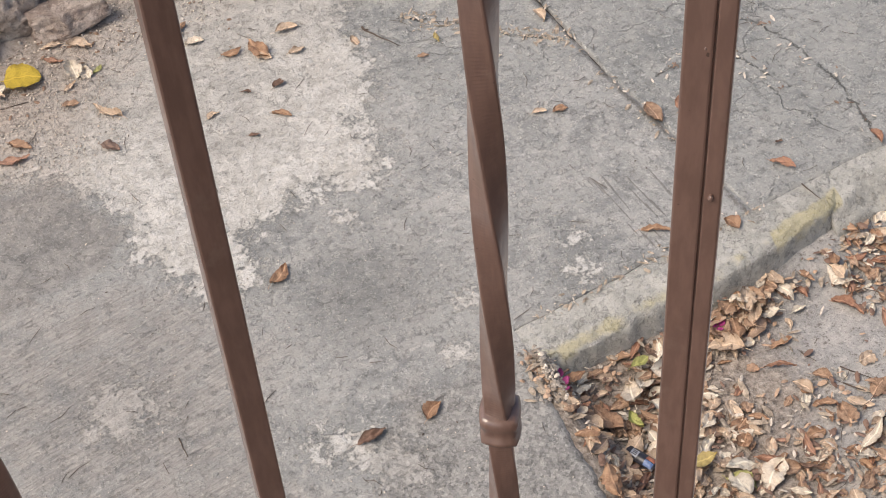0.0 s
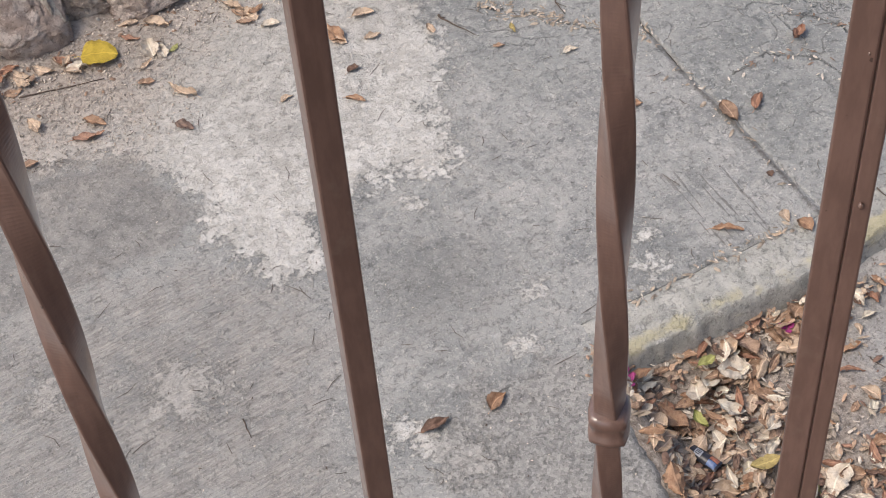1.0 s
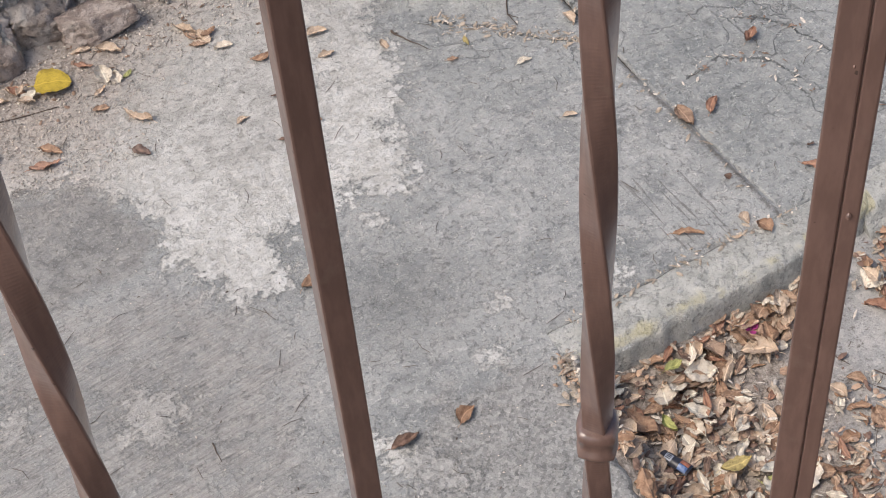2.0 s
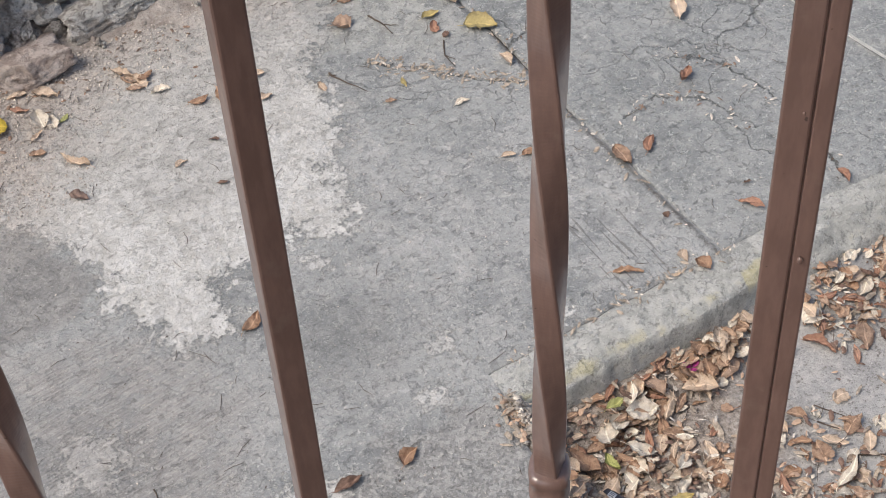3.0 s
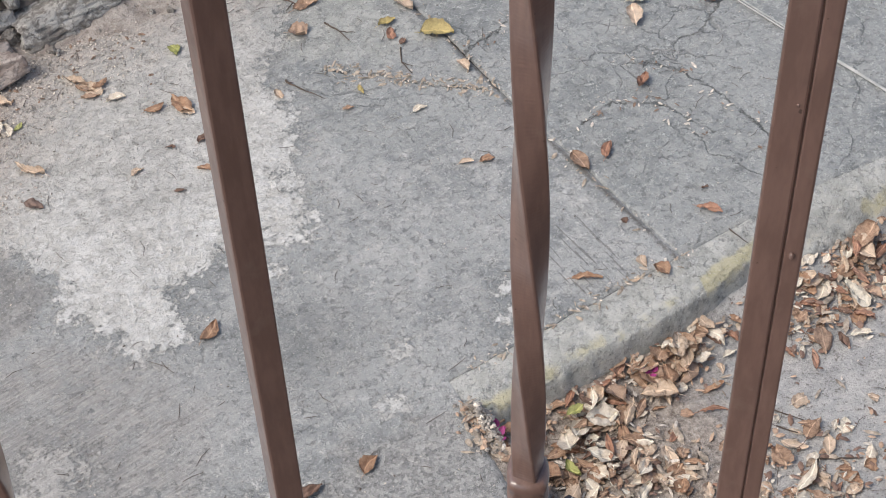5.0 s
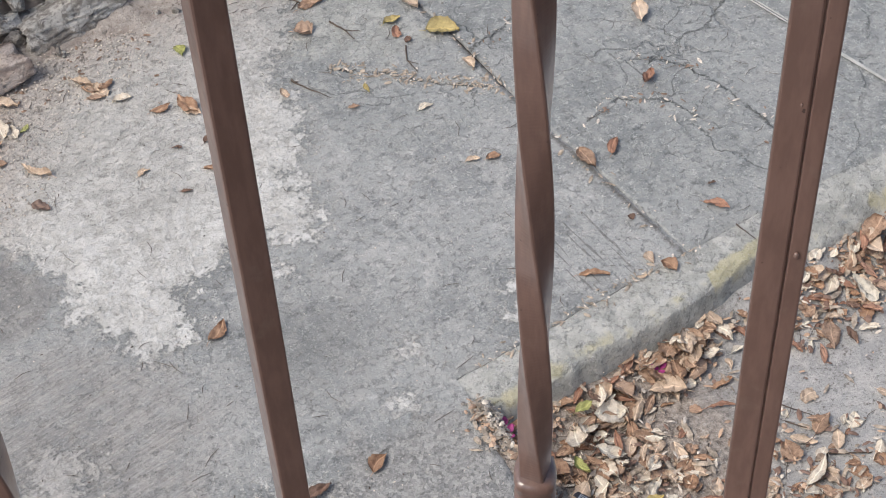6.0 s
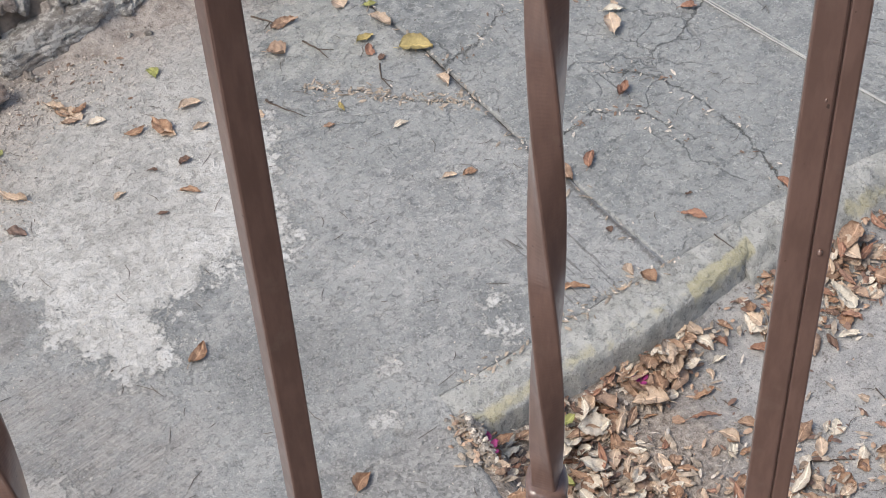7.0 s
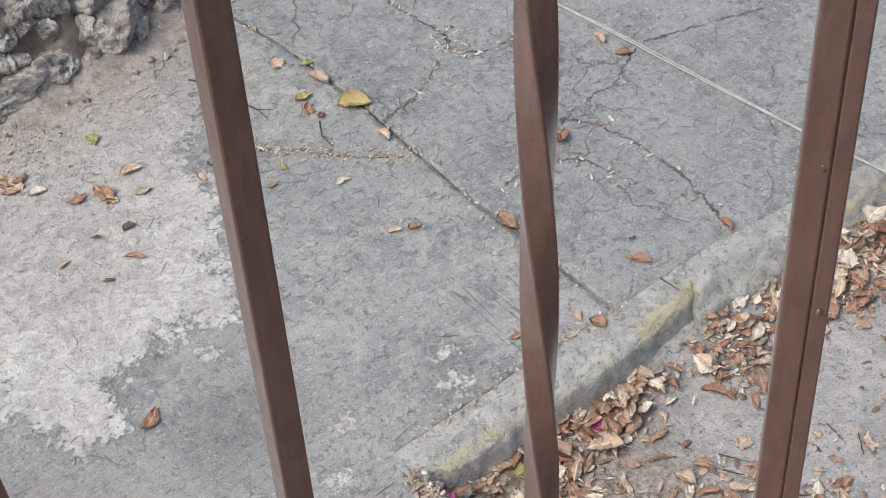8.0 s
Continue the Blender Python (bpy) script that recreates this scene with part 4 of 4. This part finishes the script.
leaf("dark", 1.375, 3.174, 0, 25, 0.036, 0.50)
leaf("yellow", 1.477, 3.161, 0, -27, 0.100, 0.60)
leaf("tan", 1.480, 2.992, 0, -81, 0.061, 0.42)
leaf("cream", 1.292, 2.881, 0, 1, 0.046, 0.42)
leaf("yellow", 1.177, 3.033, 0, -93, 0.044, 0.30)
leaf("brown", 1.113, 2.978, 0, -10, 0.035, 0.42)
leaf("tan", 1.313, 2.627, 0, -15, 0.043, 0.42)
leaf("rust", 1.369, 2.612, 0, -4, 0.045, 0.55)
leaf("brown", 1.588, 2.483, 0, -85, 0.082, 0.50)
leaf("rust", 0.472, 2.379, 0, 40, 0.076, 0.42)
leaf("tan", 0.496, 3.006, 0, 15, 0.040, 0.42)
leaf("rust", 0.671, 2.925, 0, -40, 0.060, 0.30)
leaf("dark", 0.577, 2.887, 0, -19, 0.035, 0.35)
leaf("red", 1.899, 2.691, 0, 42, 0.065, 0.42)
leaf("tan", 2.246, 3.015, 0, -92, 0.059, 0.42)
leaf("red", 2.279, 2.926, 0, -1, 0.065, 0.40)
leaf("red", 2.076, 2.152, 0, -87, 0.052, 0.40)
leaf("dark", 1.846, 2.253, 0, -3, 0.030, 0.30)
leaf("red", 1.807, 2.173, 0, -47, 0.070, 0.35)
leaf("rust", 1.585, 2.041, 0, -74, 0.048, 0.80)
leaf("tan", 1.559, 2.092, 0, -94, 0.041, 0.60)
leaf("red", 1.698, 1.878, LOW, -68, 0.060, 0.30)
leaf("red", 1.778, 1.772, LOW, -59, 0.093, 0.30)
leaf("brown", 1.882, 1.759, LOW, -75, 0.062, 0.30)
leaf("cream", 1.664, 1.820, LOW, 8, 0.046, 0.40)
leaf("red", 1.531, 1.680, LOW, -18, 0.082, 0.14)
leaf("brown", 1.609, 1.609, LOW, -46, 0.054, 0.50)
leaf("tan", 1.913, 1.538, LOW, -57, 0.044, 0.50)
leaf("tan", 1.652, 1.504, LOW, -44, 0.066, 0.40)
leaf("pale", 2.478, 2.021, LOW, -60, 0.115, 0.60)
leaf("cream", 2.437, 1.959, 0, 17, 0.086, 0.60)
leaf("tan", 1.986, 1.946, LOW, -9, 0.090, 0.42)
leaf("tan", 0.453, 3.442, 0, -52, 0.088, 0.30)
leaf("cream", 2.011, 1.721, LOW, -15, 0.084, 0.25)
leaf("dark", 1.945, 1.723, LOW, -97, 0.061, 0.35)
leaf("brown", 1.600, 1.475, LOW, -97, 0.081, 0.60)
leaf("tan", 1.708, 1.334, LOW, 13, 0.060, 0.50)
leaf("red", 1.938, 1.851, LOW, -45, 0.081, 0.30)
leaf("red", 2.099, 1.881, LOW, -38, 0.100, 0.25)
leaf("brown", 2.105, 1.824, LOW, -62, 0.054, 0.60)
leaf("red", 1.680, 2.492, 0, 48, 0.069, 0.35)
leaf("tan", 2.022, 2.952, 0, -109, 0.085, 0.50)
leaf("cream", 2.069, 3.013, 0, -25, 0.071, 0.35)
leaf("tan", 2.079, 3.036, 0, -97, 0.043, 0.42)
leaf("brown", 1.119, 3.336, 0, -34, 0.086, 0.55)
leaf("brown", 1.181, 3.452, 0, 1, 0.090, 0.30)
leaf("rust", 1.402, 2.105, 0, -28, 0.079, 0.22)
leaf("tan", 1.506, 2.044, 0, 168, 0.027, 0.40)
leaf("dark", 1.588, 2.237, 0, -66, 0.027, 0.70)
leaf("dark", 0.203, 3.011, 0, -43, 0.059, 0.50)
leaf("golden", 0.045, 3.375, 0, -12, 0.106, 0.92, lift=0.012)
leaf("dark", 0.510, 1.811, 0, 12, 0.078, 0.36)
leaf("rust", 0.671, 1.820, 0, 33, 0.060, 0.55)
leaf("green", 1.222, 1.828, LOW, 10, 0.052, 0.60, lift=0.030)
leaf("green", 1.128, 1.665, LOW, -79, 0.055, 0.50, lift=0.032)
leaf("yellow", 1.216, 1.500, LOW, -1, 0.080, 0.50, lift=0.030)
leaf("green", 1.279, 1.417, LOW, -49, 0.077, 0.60)
leaf("red", -0.050, 3.075, 0, -6, 0.090, 0.30)
leaf("tan", -0.114, 3.394, 0, -41, 0.075, 0.40)
leaf("tan", -0.179, 3.396, 0, -41, 0.075, 0.40)
leaf("tan", -0.060, 3.397, 0, -50, 0.073, 0.45)
leaf("red", 0.147, 3.428, 0, -37, 0.063, 0.30)
leaf("tan", 0.228, 3.451, 0, -32, 0.078, 0.40)
leaf("cream", 0.191, 3.342, 0, -85, 0.092, 0.45)
leaf("cream", 0.220, 3.323, 0, -79, 0.071, 0.45)
leaf("green", 0.252, 3.341, 0, 37, 0.039, 0.40)
leaf("red", -0.209, 3.432, 0, 6, 0.059, 0.40)
leaf("rust", -0.022, 3.127, 0, -41, 0.071, 0.42)
leaf("tan", 0.163, 3.298, 0, 34, 0.048, 0.30)
leaf("brown", 0.146, 3.227, 0, -9, 0.048, 0.50)
leaf("tan", 0.153, 3.492, 0, 176, 0.059, 0.30)
leaf("brown", -0.223, 3.029, 0, 4, 0.047, 0.50)
leaf("tan", -0.188, 3.172, 0, 106, 0.070, 0.40)
leaf("tan", 0.235, 3.155, 0, 132, 0.096, 0.20)
leaf("tan", 0.699, 3.176, 0, -48, 0.057, 0.50)


for _i in range(16):
    leaf(leaf_rng.choice(("tan", "tan", "brown", "cream", "red")), leaf_rng.uniform(-0.34, 0.06), leaf_rng.uniform(3.325, 3.415), 0, leaf_rng.uniform(0, 360), leaf_rng.uniform(0.04, 0.07), leaf_rng.uniform(0.35, 0.5), lift=leaf_rng.uniform(0.002, 0.015), tilt=14)


def litter_density(x, y):
    """How thick the leaf litter lies on the lower ground."""
    k = kerb_out(x) - y
    if k < 0.004 or x < 0.958:
        return 0.0
    d = 0.0
    if x < 1.40:
        d = max(d, 1.0 - max(0, x - 1.28) * 5)
    if 1.2 < x < 1.62:
        d = max(d, 0.95 - max(0, k - 0.13) * 5)
    if 1.62 <= x < 1.80:
        d = max(d, 0.55 - max(0, k - 0.05) * 10)
    if 1.80 <= x < 2.9:
        d = max(d, 1.0 - max(0, k - 0.14) * 9)
    d *= max(0.05, min(1.0, math.hypot((x - 1.50) * 0.75, (y - 1.70) * 1.0) * 9 - 0.35))
    d = max(d, 0.9 - 3.0 * math.hypot((x - 1.57) * 0.8, y - 1.37))
    return max(d, 0.02)


def build_litter():
    rng = random.Random(21)
    kinds = ["tan"] * 9 + ["cream"] * 8 + ["brown"] * 6 + ["rust"] * 4 + ["red"] * 2 + ["dark"] * 2
    placed = 0
    tries = 0
    while placed < 215 and tries < 20000:
        tries += 1
        x, y = rng.uniform(0.97, 2.75), rng.uniform(1.05, 2.1)
        d = litter_density(x, y)
        if rng.random() > d:
            continue
        kind = rng.choice(kinds) if x < 1.85 else rng.choice(kinds + ["red"] * 9 + ["brown"] * 5)
        wide = rng.uniform(0.20, 0.32) if kind == "red" else rng.uniform(0.28, 0.66)
        size = 0.042 + 0.056 * rng.random() ** 1.5 if kind != "red" else rng.uniform(0.055, 0.10)
        if kind == "dark":
            size, wide = min(size, 0.058), wide * 0.6
        leaf(kind, x, y, LOW, rng.uniform(0, 360), size, wide, lift=rng.uniform(0.005, 0.027) * d, tilt=6 + 20 * d)
        placed += 1


build_litter()


def build_heap(x0, y0, count, spread, high):
    """A swept heap of leaves against the kerb."""
    rng = random.Random(77)
    for i in range(count):
        a, d = rng.uniform(0, math.tau), spread * math.sqrt(rng.random())
        x = x0 + d * 1.3 * math.cos(a)
        y = min(y0 + d * 0.7 * math.sin(a), kerb_out(x) - 0.012)
        leaf(rng.choice(("tan", "tan", "cream", "brown", "brown", "cream")), x, y, LOW, rng.uniform(0, 360), rng.uniform(0.05, 0.085), rng.uniform(0.4, 0.6), lift=high * (1 - d / spread) * rng.uniform(0.5, 1.0), tilt=30)


build_heap(1.535, 1.885, 20, 0.085, 0.045)


def build_under_litter():
    """The small leaves underneath, past counting: one mesh for each tone."""
    rng = random.Random(33)
    for kind, count, label in (("tan", 170, "small dry tan leaves heaped on the ground"), ("rust", 130, "small rust-brown leaves heaped on the ground"), ("brown", 170, "small brown leaves heaped on the ground"), ("cream", 120, "small bleached leaves heaped on the ground"), ("red", 90, "narrow reddish leaves heaped on the ground")):
        verts, faces, uvs, made = [], [], [], 0
        while made < count:
            x, y = rng.uniform(0.96, 2.75), rng.uniform(1.05, 2.12)
            d = litter_density(x, y)
            if rng.random() > d ** 1.3 or kind == "red" and x < 1.8 and rng.random() < 0.6:
                continue
            blade, _ = leaf_mesh(kind, (0.28 if kind == "red" else rng.choice((0.35, 0.5, 0.65))), rng.randrange(9))
            n = rng.uniform(0.022, 0.070)
            m = pose(x, y, low_z(x, y) + rng.uniform(0.001, 0.012) * d, rng.uniform(-16, 16), rng.uniform(-16, 16), rng.uniform(0, 360)) @ Matrix.Diagonal((n, n, n * 0.8, 1))
            base = len(verts)
            verts += [tuple(m @ v.co) for v in blade.vertices]
            faces += [tuple(base + i for i in p.vertices) for p in blade.polygons]
            uvs += [v.vector for v in blade.attributes["leaf_uv"].data]
            made += 1
        me = bpy.data.meshes.new("leaf_litter")
        me.from_pydata(verts, [], faces)
        me.attributes.new("leaf_uv", "FLOAT_VECTOR", "POINT").data.foreach_set("vector", np.array(uvs, np.float32).ravel())
        me.materials.append(LEAF_MATS[kind])
        me.polygons.foreach_set("use_smooth", [True] * len(me.polygons))
        tagged(new("leaf_litter", me), label, "leaves", kind="stuff")


build_under_litter()


def scatter(name, count, region, sizes, material, label, category, seed, thick=0.25, long=1.8):
    """Many little scraps as one thing."""
    rng = random.Random(seed)
    bm = bmesh.new()
    made = 0
    while made < count:
        x, y, z = region(rng)
        if x is None:
            continue
        s = rng.uniform(*sizes)
        m = Matrix.Translation((x, y, z)) @ Euler((rng.uniform(-.4, .4), rng.uniform(-.4, .4), rng.uniform(0, math.tau))).to_matrix().to_4x4()
        a, b, c = s * rng.uniform(1.0, long), s * rng.uniform(0.4, 0.8), s * thick
        pts = [(-a / 2, 0, 0), (-a * .2, -b / 2, c * .4), (a * .25, -b * .45, c * .5), (a / 2, 0, c * .3), (a * .2, b / 2, c * .6), (-a * .25, b * .4, c * .4)]
        ring = [bm.verts.new(m @ Vector(p)) for p in pts]
        top = bm.verts.new(m @ Vector((rng.uniform(-.1, .1) * a, 0, c)))
        for i in range(6):
            bm.faces.new((ring[i], ring[(i + 1) % 6], top))
        made += 1
    return tagged(part(name, bm, material), label, category, kind="stuff")


def low_spot(rng):
    x, y = rng.uniform(0.97, 2.7), rng.uniform(1.05, 2.1)
    return (x, y, low_z(x, y) + 0.003 + rng.uniform(0, 0.012)) if rng.random() < litter_density(x, y) * 0.8 + 0.05 and y < kerb_out(x) - 0.01 else (None, 0, 0)


def up_spot(rng):
    x, y = rng.uniform(-0.6, 2.9), rng.uniform(1.3, 4.2)
    if y < kerb_in(x) + 0.01 and x > 0.93 or y > wall_line(x) - 0.01 and x < 1.3:
        return None, 0, 0
    return x, y, swell(x, y) + 0.001


def joint_spot(rng):
    pick = rng.random()
    if pick < 0.22:
        y = rng.uniform(2.15, 3.9)
        x = joint_x(y) + rng.gauss(0, 0.02)
    elif pick < 0.75:
        u = rng.random()
        x, y = 1.12 + 0.40 * u + rng.gauss(0, 0.015), 3.16 - 0.30 * u + rng.gauss(0, 0.02)
    else:
        x = rng.uniform(1.0, 1.7)
        y = kerb_in(x) + rng.gauss(0, 0.012)
    return x, y, swell(x, y) + 0.002


def foot_spot(rng):
    x = rng.uniform(-0.6, 0.7)
    y = wall_line(x) - abs(rng.gauss(0, 0.16)) - 0.01
    return x, y, swell(x, y) + 0.001


scatter("stem_scraps", 380, low_spot, (0.010, 0.026), STRAW, "broken dry leaf stems on the ground", "debris", 61, 0.12, 3.0)
scatter("petal_scraps", 420, low_spot, (0.005, 0.015), CHIPS, "scraps of pale dry petals among the leaf litter", "debris", 3, 0.2, 2.6)
scatter("dark_scraps", 700, low_spot, (0.008, 0.024), LEAF_MATS["dark"], "crumbled dark leaf scraps on the ground", "debris", 44)
scatter("leaf_scraps", 600, low_spot, (0.006, 0.020), LEAF_MATS["brown"], "crumbled brown leaf scraps on the ground", "debris", 4)
scatter("concrete_crumbs", 520, up_spot, (0.002, 0.006), CHIPS, "pale crumbs scattered on the concrete", "debris", 6, 0.5, 1.4)
scatter("grit_crumbs", 480, up_spot, (0.002, 0.005), TWIG, "dark crumbs scattered on the concrete", "debris", 7, 0.4, 2.4)
scatter("joint_crumbs", 160, joint_spot, (0.005, 0.016), STRAW, "brown plant scraps caught in the joints", "debris", 18, 0.2, 3.2)
scatter("joint_debris", 120, joint_spot, (0.004, 0.013), STRAW, "dry plant scraps caught in the joints", "debris", 8, 0.25, 2.5)
scatter("joint_chips", 140, joint_spot, (0.003, 0.011), CHIPS, "pale scraps caught in the joints", "debris", 9)
scatter("foot_scraps", 170, foot_spot, (0.005, 0.018), SCRAP, "brown leaf scraps at the foot of the stones", "debris", 13)


def crack_spot(rng):
    line = CRACKS[rng.choice((1, 1, 2, 6, 0))]
    i, u = rng.randrange(len(line) - 1), rng.random()
    (ax, ay), (bx, by) = line[i], line[i + 1]
    x, y = ax + (bx - ax) * u + rng.gauss(0, 0.022), ay + (by - ay) * u + rng.gauss(0, 0.022)
    return x, y, swell(x, y) + 0.001


scatter("crack_flakes", 150, crack_spot, (0.004, 0.012), CHIPS, "pale flakes strewn along the cracks", "debris", 71, 0.15, 2.6)
scatter("crack_scraps", 90, crack_spot, (0.004, 0.012), SCRAP, "brown plant scraps strewn along the cracks", "debris", 72, 0.2, 2.4)


def gravel_spot(rng):
    x, y = rng.uniform(-0.7, 0.26), rng.uniform(3.0, 3.5)
    if rng.random() > 1.2 - 1.6 * max(0, x + 0.15) - 0.5 * abs(y - 3.2):
        return None, 0, 0
    return x, y, swell(x, y) + 0.001


scatter("coarse_gravel", 900, gravel_spot, (0.003, 0.009), GRITMAT, "coarse grit spread before the stone wall", "gravel", 15, 0.6, 1.3)
scatter("coarse_pale_gravel", 900, gravel_spot, (0.003, 0.009), TAN_GRIT, "coarse pale grit spread before the stone wall", "gravel", 16, 0.6, 1.3)
scatter("gravel", 900, foot_spot, (0.003, 0.010), GRITMAT, "loose grit below the stone wall", "gravel", 10, 0.6, 1.3)
scatter("pale_gravel", 700, foot_spot, (0.003, 0.010), CHIPS, "loose pale grit below the stone wall", "gravel", 12, 0.6, 1.3)


def corner_spot(rng):
    x, y = 0.955 + abs(rng.gauss(0, 0.035)), 1.84 + rng.gauss(0, 0.05)
    if y > kerb_out(max(0.94, x)) + 0.03:
        return None, 0, 0
    return x, y, low_z(x, y) + rng.uniform(0.0, 0.05) * max(0, 1 - (x - 0.95) / 0.09)


def edge_spot(rng):
    y = rng.uniform(1.72, 1.89)
    x = 0.952 + rng.gauss(0, 0.020)
    return x, y, (swell(x, y) if x < 0.94 else low_z(x, y)) + rng.uniform(0.001, 0.008)


scatter("edge_scraps", 45, edge_spot, (0.008, 0.022), LEAF_MATS["brown"], "brown leaf scraps along the broken slab edge", "debris", 53, 0.3, 2.2)
scatter("edge_crumbs", 110, edge_spot, (0.004, 0.013), GRITMAT, "concrete crumbs along the broken slab edge", "rubble", 54, 0.6, 1.4)
scatter("edge_stems", 40, edge_spot, (0.012, 0.026), STRAW, "dry stems along the broken slab edge", "debris", 55, 0.12, 3.0)
scatter("corner_rubble", 130, corner_spot, (0.006, 0.020), GRITMAT, "crumbled concrete in the corner of the kerb", "rubble", 51, 0.7, 1.3)
scatter("corner_chips", 90, corner_spot, (0.005, 0.015), CHIPS, "pale crumbs in the corner of the kerb", "rubble", 52, 0.6, 1.4)


def needles():
    """Thin dry stalks strewn over the slab."""
    rng = random.Random(14)
    bm = bmesh.new()
    for spot, count in ((up_spot, 230), (low_spot, 110)):
        made = 0
        while made < count:
            x, y, z = spot(rng)
            if x is None:
                continue
            a, n = rng.uniform(0, math.tau), rng.uniform(0.008, 0.032)
            dx, dy, k = math.cos(a) * n, math.sin(a) * n, rng.uniform(-.3, .3)
            tube(bm, [(x - dx, y - dy, z + .0008), (x - k * dy, y + k * dx, z + .0012), (x + dx, y + dy, z + .0008)], [0.0006, 0.0009, 0.0005], 4)
            made += 1
    tagged(part("dry_stalks", bm, TWIG), "thin dry stalks strewn over the concrete", "debris", kind="stuff")


needles()


def twig(points, radius, z=0.0, label="thin dark dry twig lying on the concrete"):
    bm = bmesh.new()
    fine = []
    for (ax, ay), (bx, by) in zip(points, points[1:]):
        for i in range(4):
            u = i / 4
            fine.append((ax + (bx - ax) * u, ay + (by - ay) * u))
    fine.append(points[-1])
    pts = [(x + 0.0025 * noise.noise((i * .8, x, 0)), y + 0.0025 * noise.noise((i * .8, y, 5)), (swell(x, y) if z == 0 else low_z(x, y) + 0.003) + radius * 1.1) for i, (x, y) in enumerate(fine)]
    tube(bm, pts, [radius * (1 - 0.55 * i / (len(pts) - 1)) for i in range(len(pts))], 6)
    tagged(part("twig", bm, TWIG, smooth=True), label, "twig", "twigs")


LOWTWIG = "thin dark dry twig on the dusty ground"
twig([(1.000, 3.152), (1.064, 3.054)], 0.0025)
twig([(0.997, 3.165), (1.000, 3.152), (1.010, 3.148)], 0.004)
twig([(-0.203, 3.306), (-0.099, 3.300), (0.038, 3.292)], 0.0025)
twig([(0.095, 2.001), (0.099, 1.942)], 0.002)
twig([(1.353, 3.152), (1.330, 3.09), (1.337, 3.032)], 0.0025)
twig([(1.197, 3.356), (1.222, 3.30), (1.232, 3.248)], 0.003)
twig([(1.109, 3.542), (1.15, 3.49), (1.171, 3.446)], 0.003)
twig([(1.222, 3.30), (1.262, 3.275)], 0.0018)
twig([(1.330, 3.09), (1.352, 3.062)], 0.0015)
twig([(1.15, 3.49), (1.118, 3.462)], 0.0018)
twig([(1.816, 2.092), (1.833, 2.025)], 0.0022)
twig([(1.643, 1.573), (1.69, 1.525), (1.725, 1.499)], 0.0022, LOW, LOWTWIG)
twig([(1.680, 1.446), (1.656, 1.411)], 0.0022, LOW, LOWTWIG)
twig([(1.680, 1.446), (1.776, 1.399)], 0.003, LOW, LOWTWIG)
twig([(1.665, 1.622), (1.724, 1.549)], 0.002, LOW, LOWTWIG)
twig([(1.997, 1.484), (1.963, 1.425)], 0.0018, LOW, LOWTWIG)
twig([(1.952, 1.552), (1.950, 1.488)], 0.002, LOW, LOWTWIG)
twig([(2.238, 1.859), (2.265, 1.822)], 0.0018, LOW, LOWTWIG)
twig([(1.44, 1.60), (1.38, 1.52)], 0.002, LOW, LOWTWIG)
twig([(1.60, 1.70), (1.62, 1.66)], 0.0018, LOW, LOWTWIG)

# ---- bracts and wrapper ----


def bract(x, y, turn):
    """A crumpled papery bougainvillea bract."""
    bm = bmesh.new()
    for k in range(3):
        a = k * 2.1
        g = []
        for i in range(6):
            u = i / 5
            h = 0.011 * math.sin(math.pi * min(0.97, u * 0.9 + 0.08))
            row = [bm.verts.new(Matrix.Rotation(a, 3, "Z") @ Vector((0.003 + 0.026 * u, s * h, 0.004 + 0.016 * u * u + 0.35 * abs(s) * h + 0.002 * noise.noise((u * 4, s * 3, k))))) for s in (-1, -.5, 0, .5, 1)]
            g.append(row)
        for i in range(5):
            for j in range(4):
                bm.faces.new((g[i][j], g[i + 1][j], g[i + 1][j + 1], g[i][j + 1]))
    ob = part("bract", bm, MAGENTA, smooth=True)
    ob.matrix_basis = pose(x, y, low_z(x, y) + (0.030 if x > 1.3 else 0.012), 0, 0, turn) @ Matrix.Diagonal((0.8, 0.8, 0.8, 1))
    tagged(ob, "crumpled magenta flower bract among dry leaves", "petal", "magenta bracts")


bract(1.436, 1.828, 20)
bract(0.993, 1.805, 75)
bract(0.985, 1.775, 160)


def wrapper(x, y, turn):
    """Small crimped foil packet with bars of print."""
    def panel(x0, x1, y0, y1, lift):
        bm = bmesh.new()
        def puff(u, v):
            px, py = x0 + (x1 - x0) * u, y0 + (y1 - y0) * v
            e = max(0, 1 - (px / 0.05) ** 4) * max(0, 1 - (py / 0.0185) ** 2)
            return px, py, lift + 0.011 * e + 0.0012 * noise.noise((px * 150, py * 150, 0))
        sheet(bm, 14, 8, puff, 0.0015 if lift else 0.004)
        return bm
    w = tagged(new("foil_wrapper"), "small black foil snack wrapper with blue and orange print", "wrapper")
    part("packet", panel(-0.048, 0.048, -0.018, 0.018, 0), FOIL, w, smooth=True)
    part("print_panel", panel(-0.030, -0.008, -0.010, 0.010, 0.0008), FOIL_WHITE, w, "pale blue-white panel", True)
    part("print_panel", panel(0.016, 0.042, -0.016, 0.000, 0.0008), FOIL_BLUE, w, "blue panel", True)
    part("print_panel", panel(0.016, 0.042, 0.002, 0.015, 0.0008), FOIL_ORANGE, w, "orange panel", True)
    for k in range(3):
        part("print_bar", panel(-0.027, -0.012, -0.006 + k * 0.005, -0.004 + k * 0.005, 0.0018), FOIL, w)
    w.matrix_basis = pose(x, y, low_z(x, y) + 0.024, 6, 0, turn) @ Matrix.Diagonal((0.88, 0.88, 0.88, 1))


wrapper(1.092, 1.572, -62)
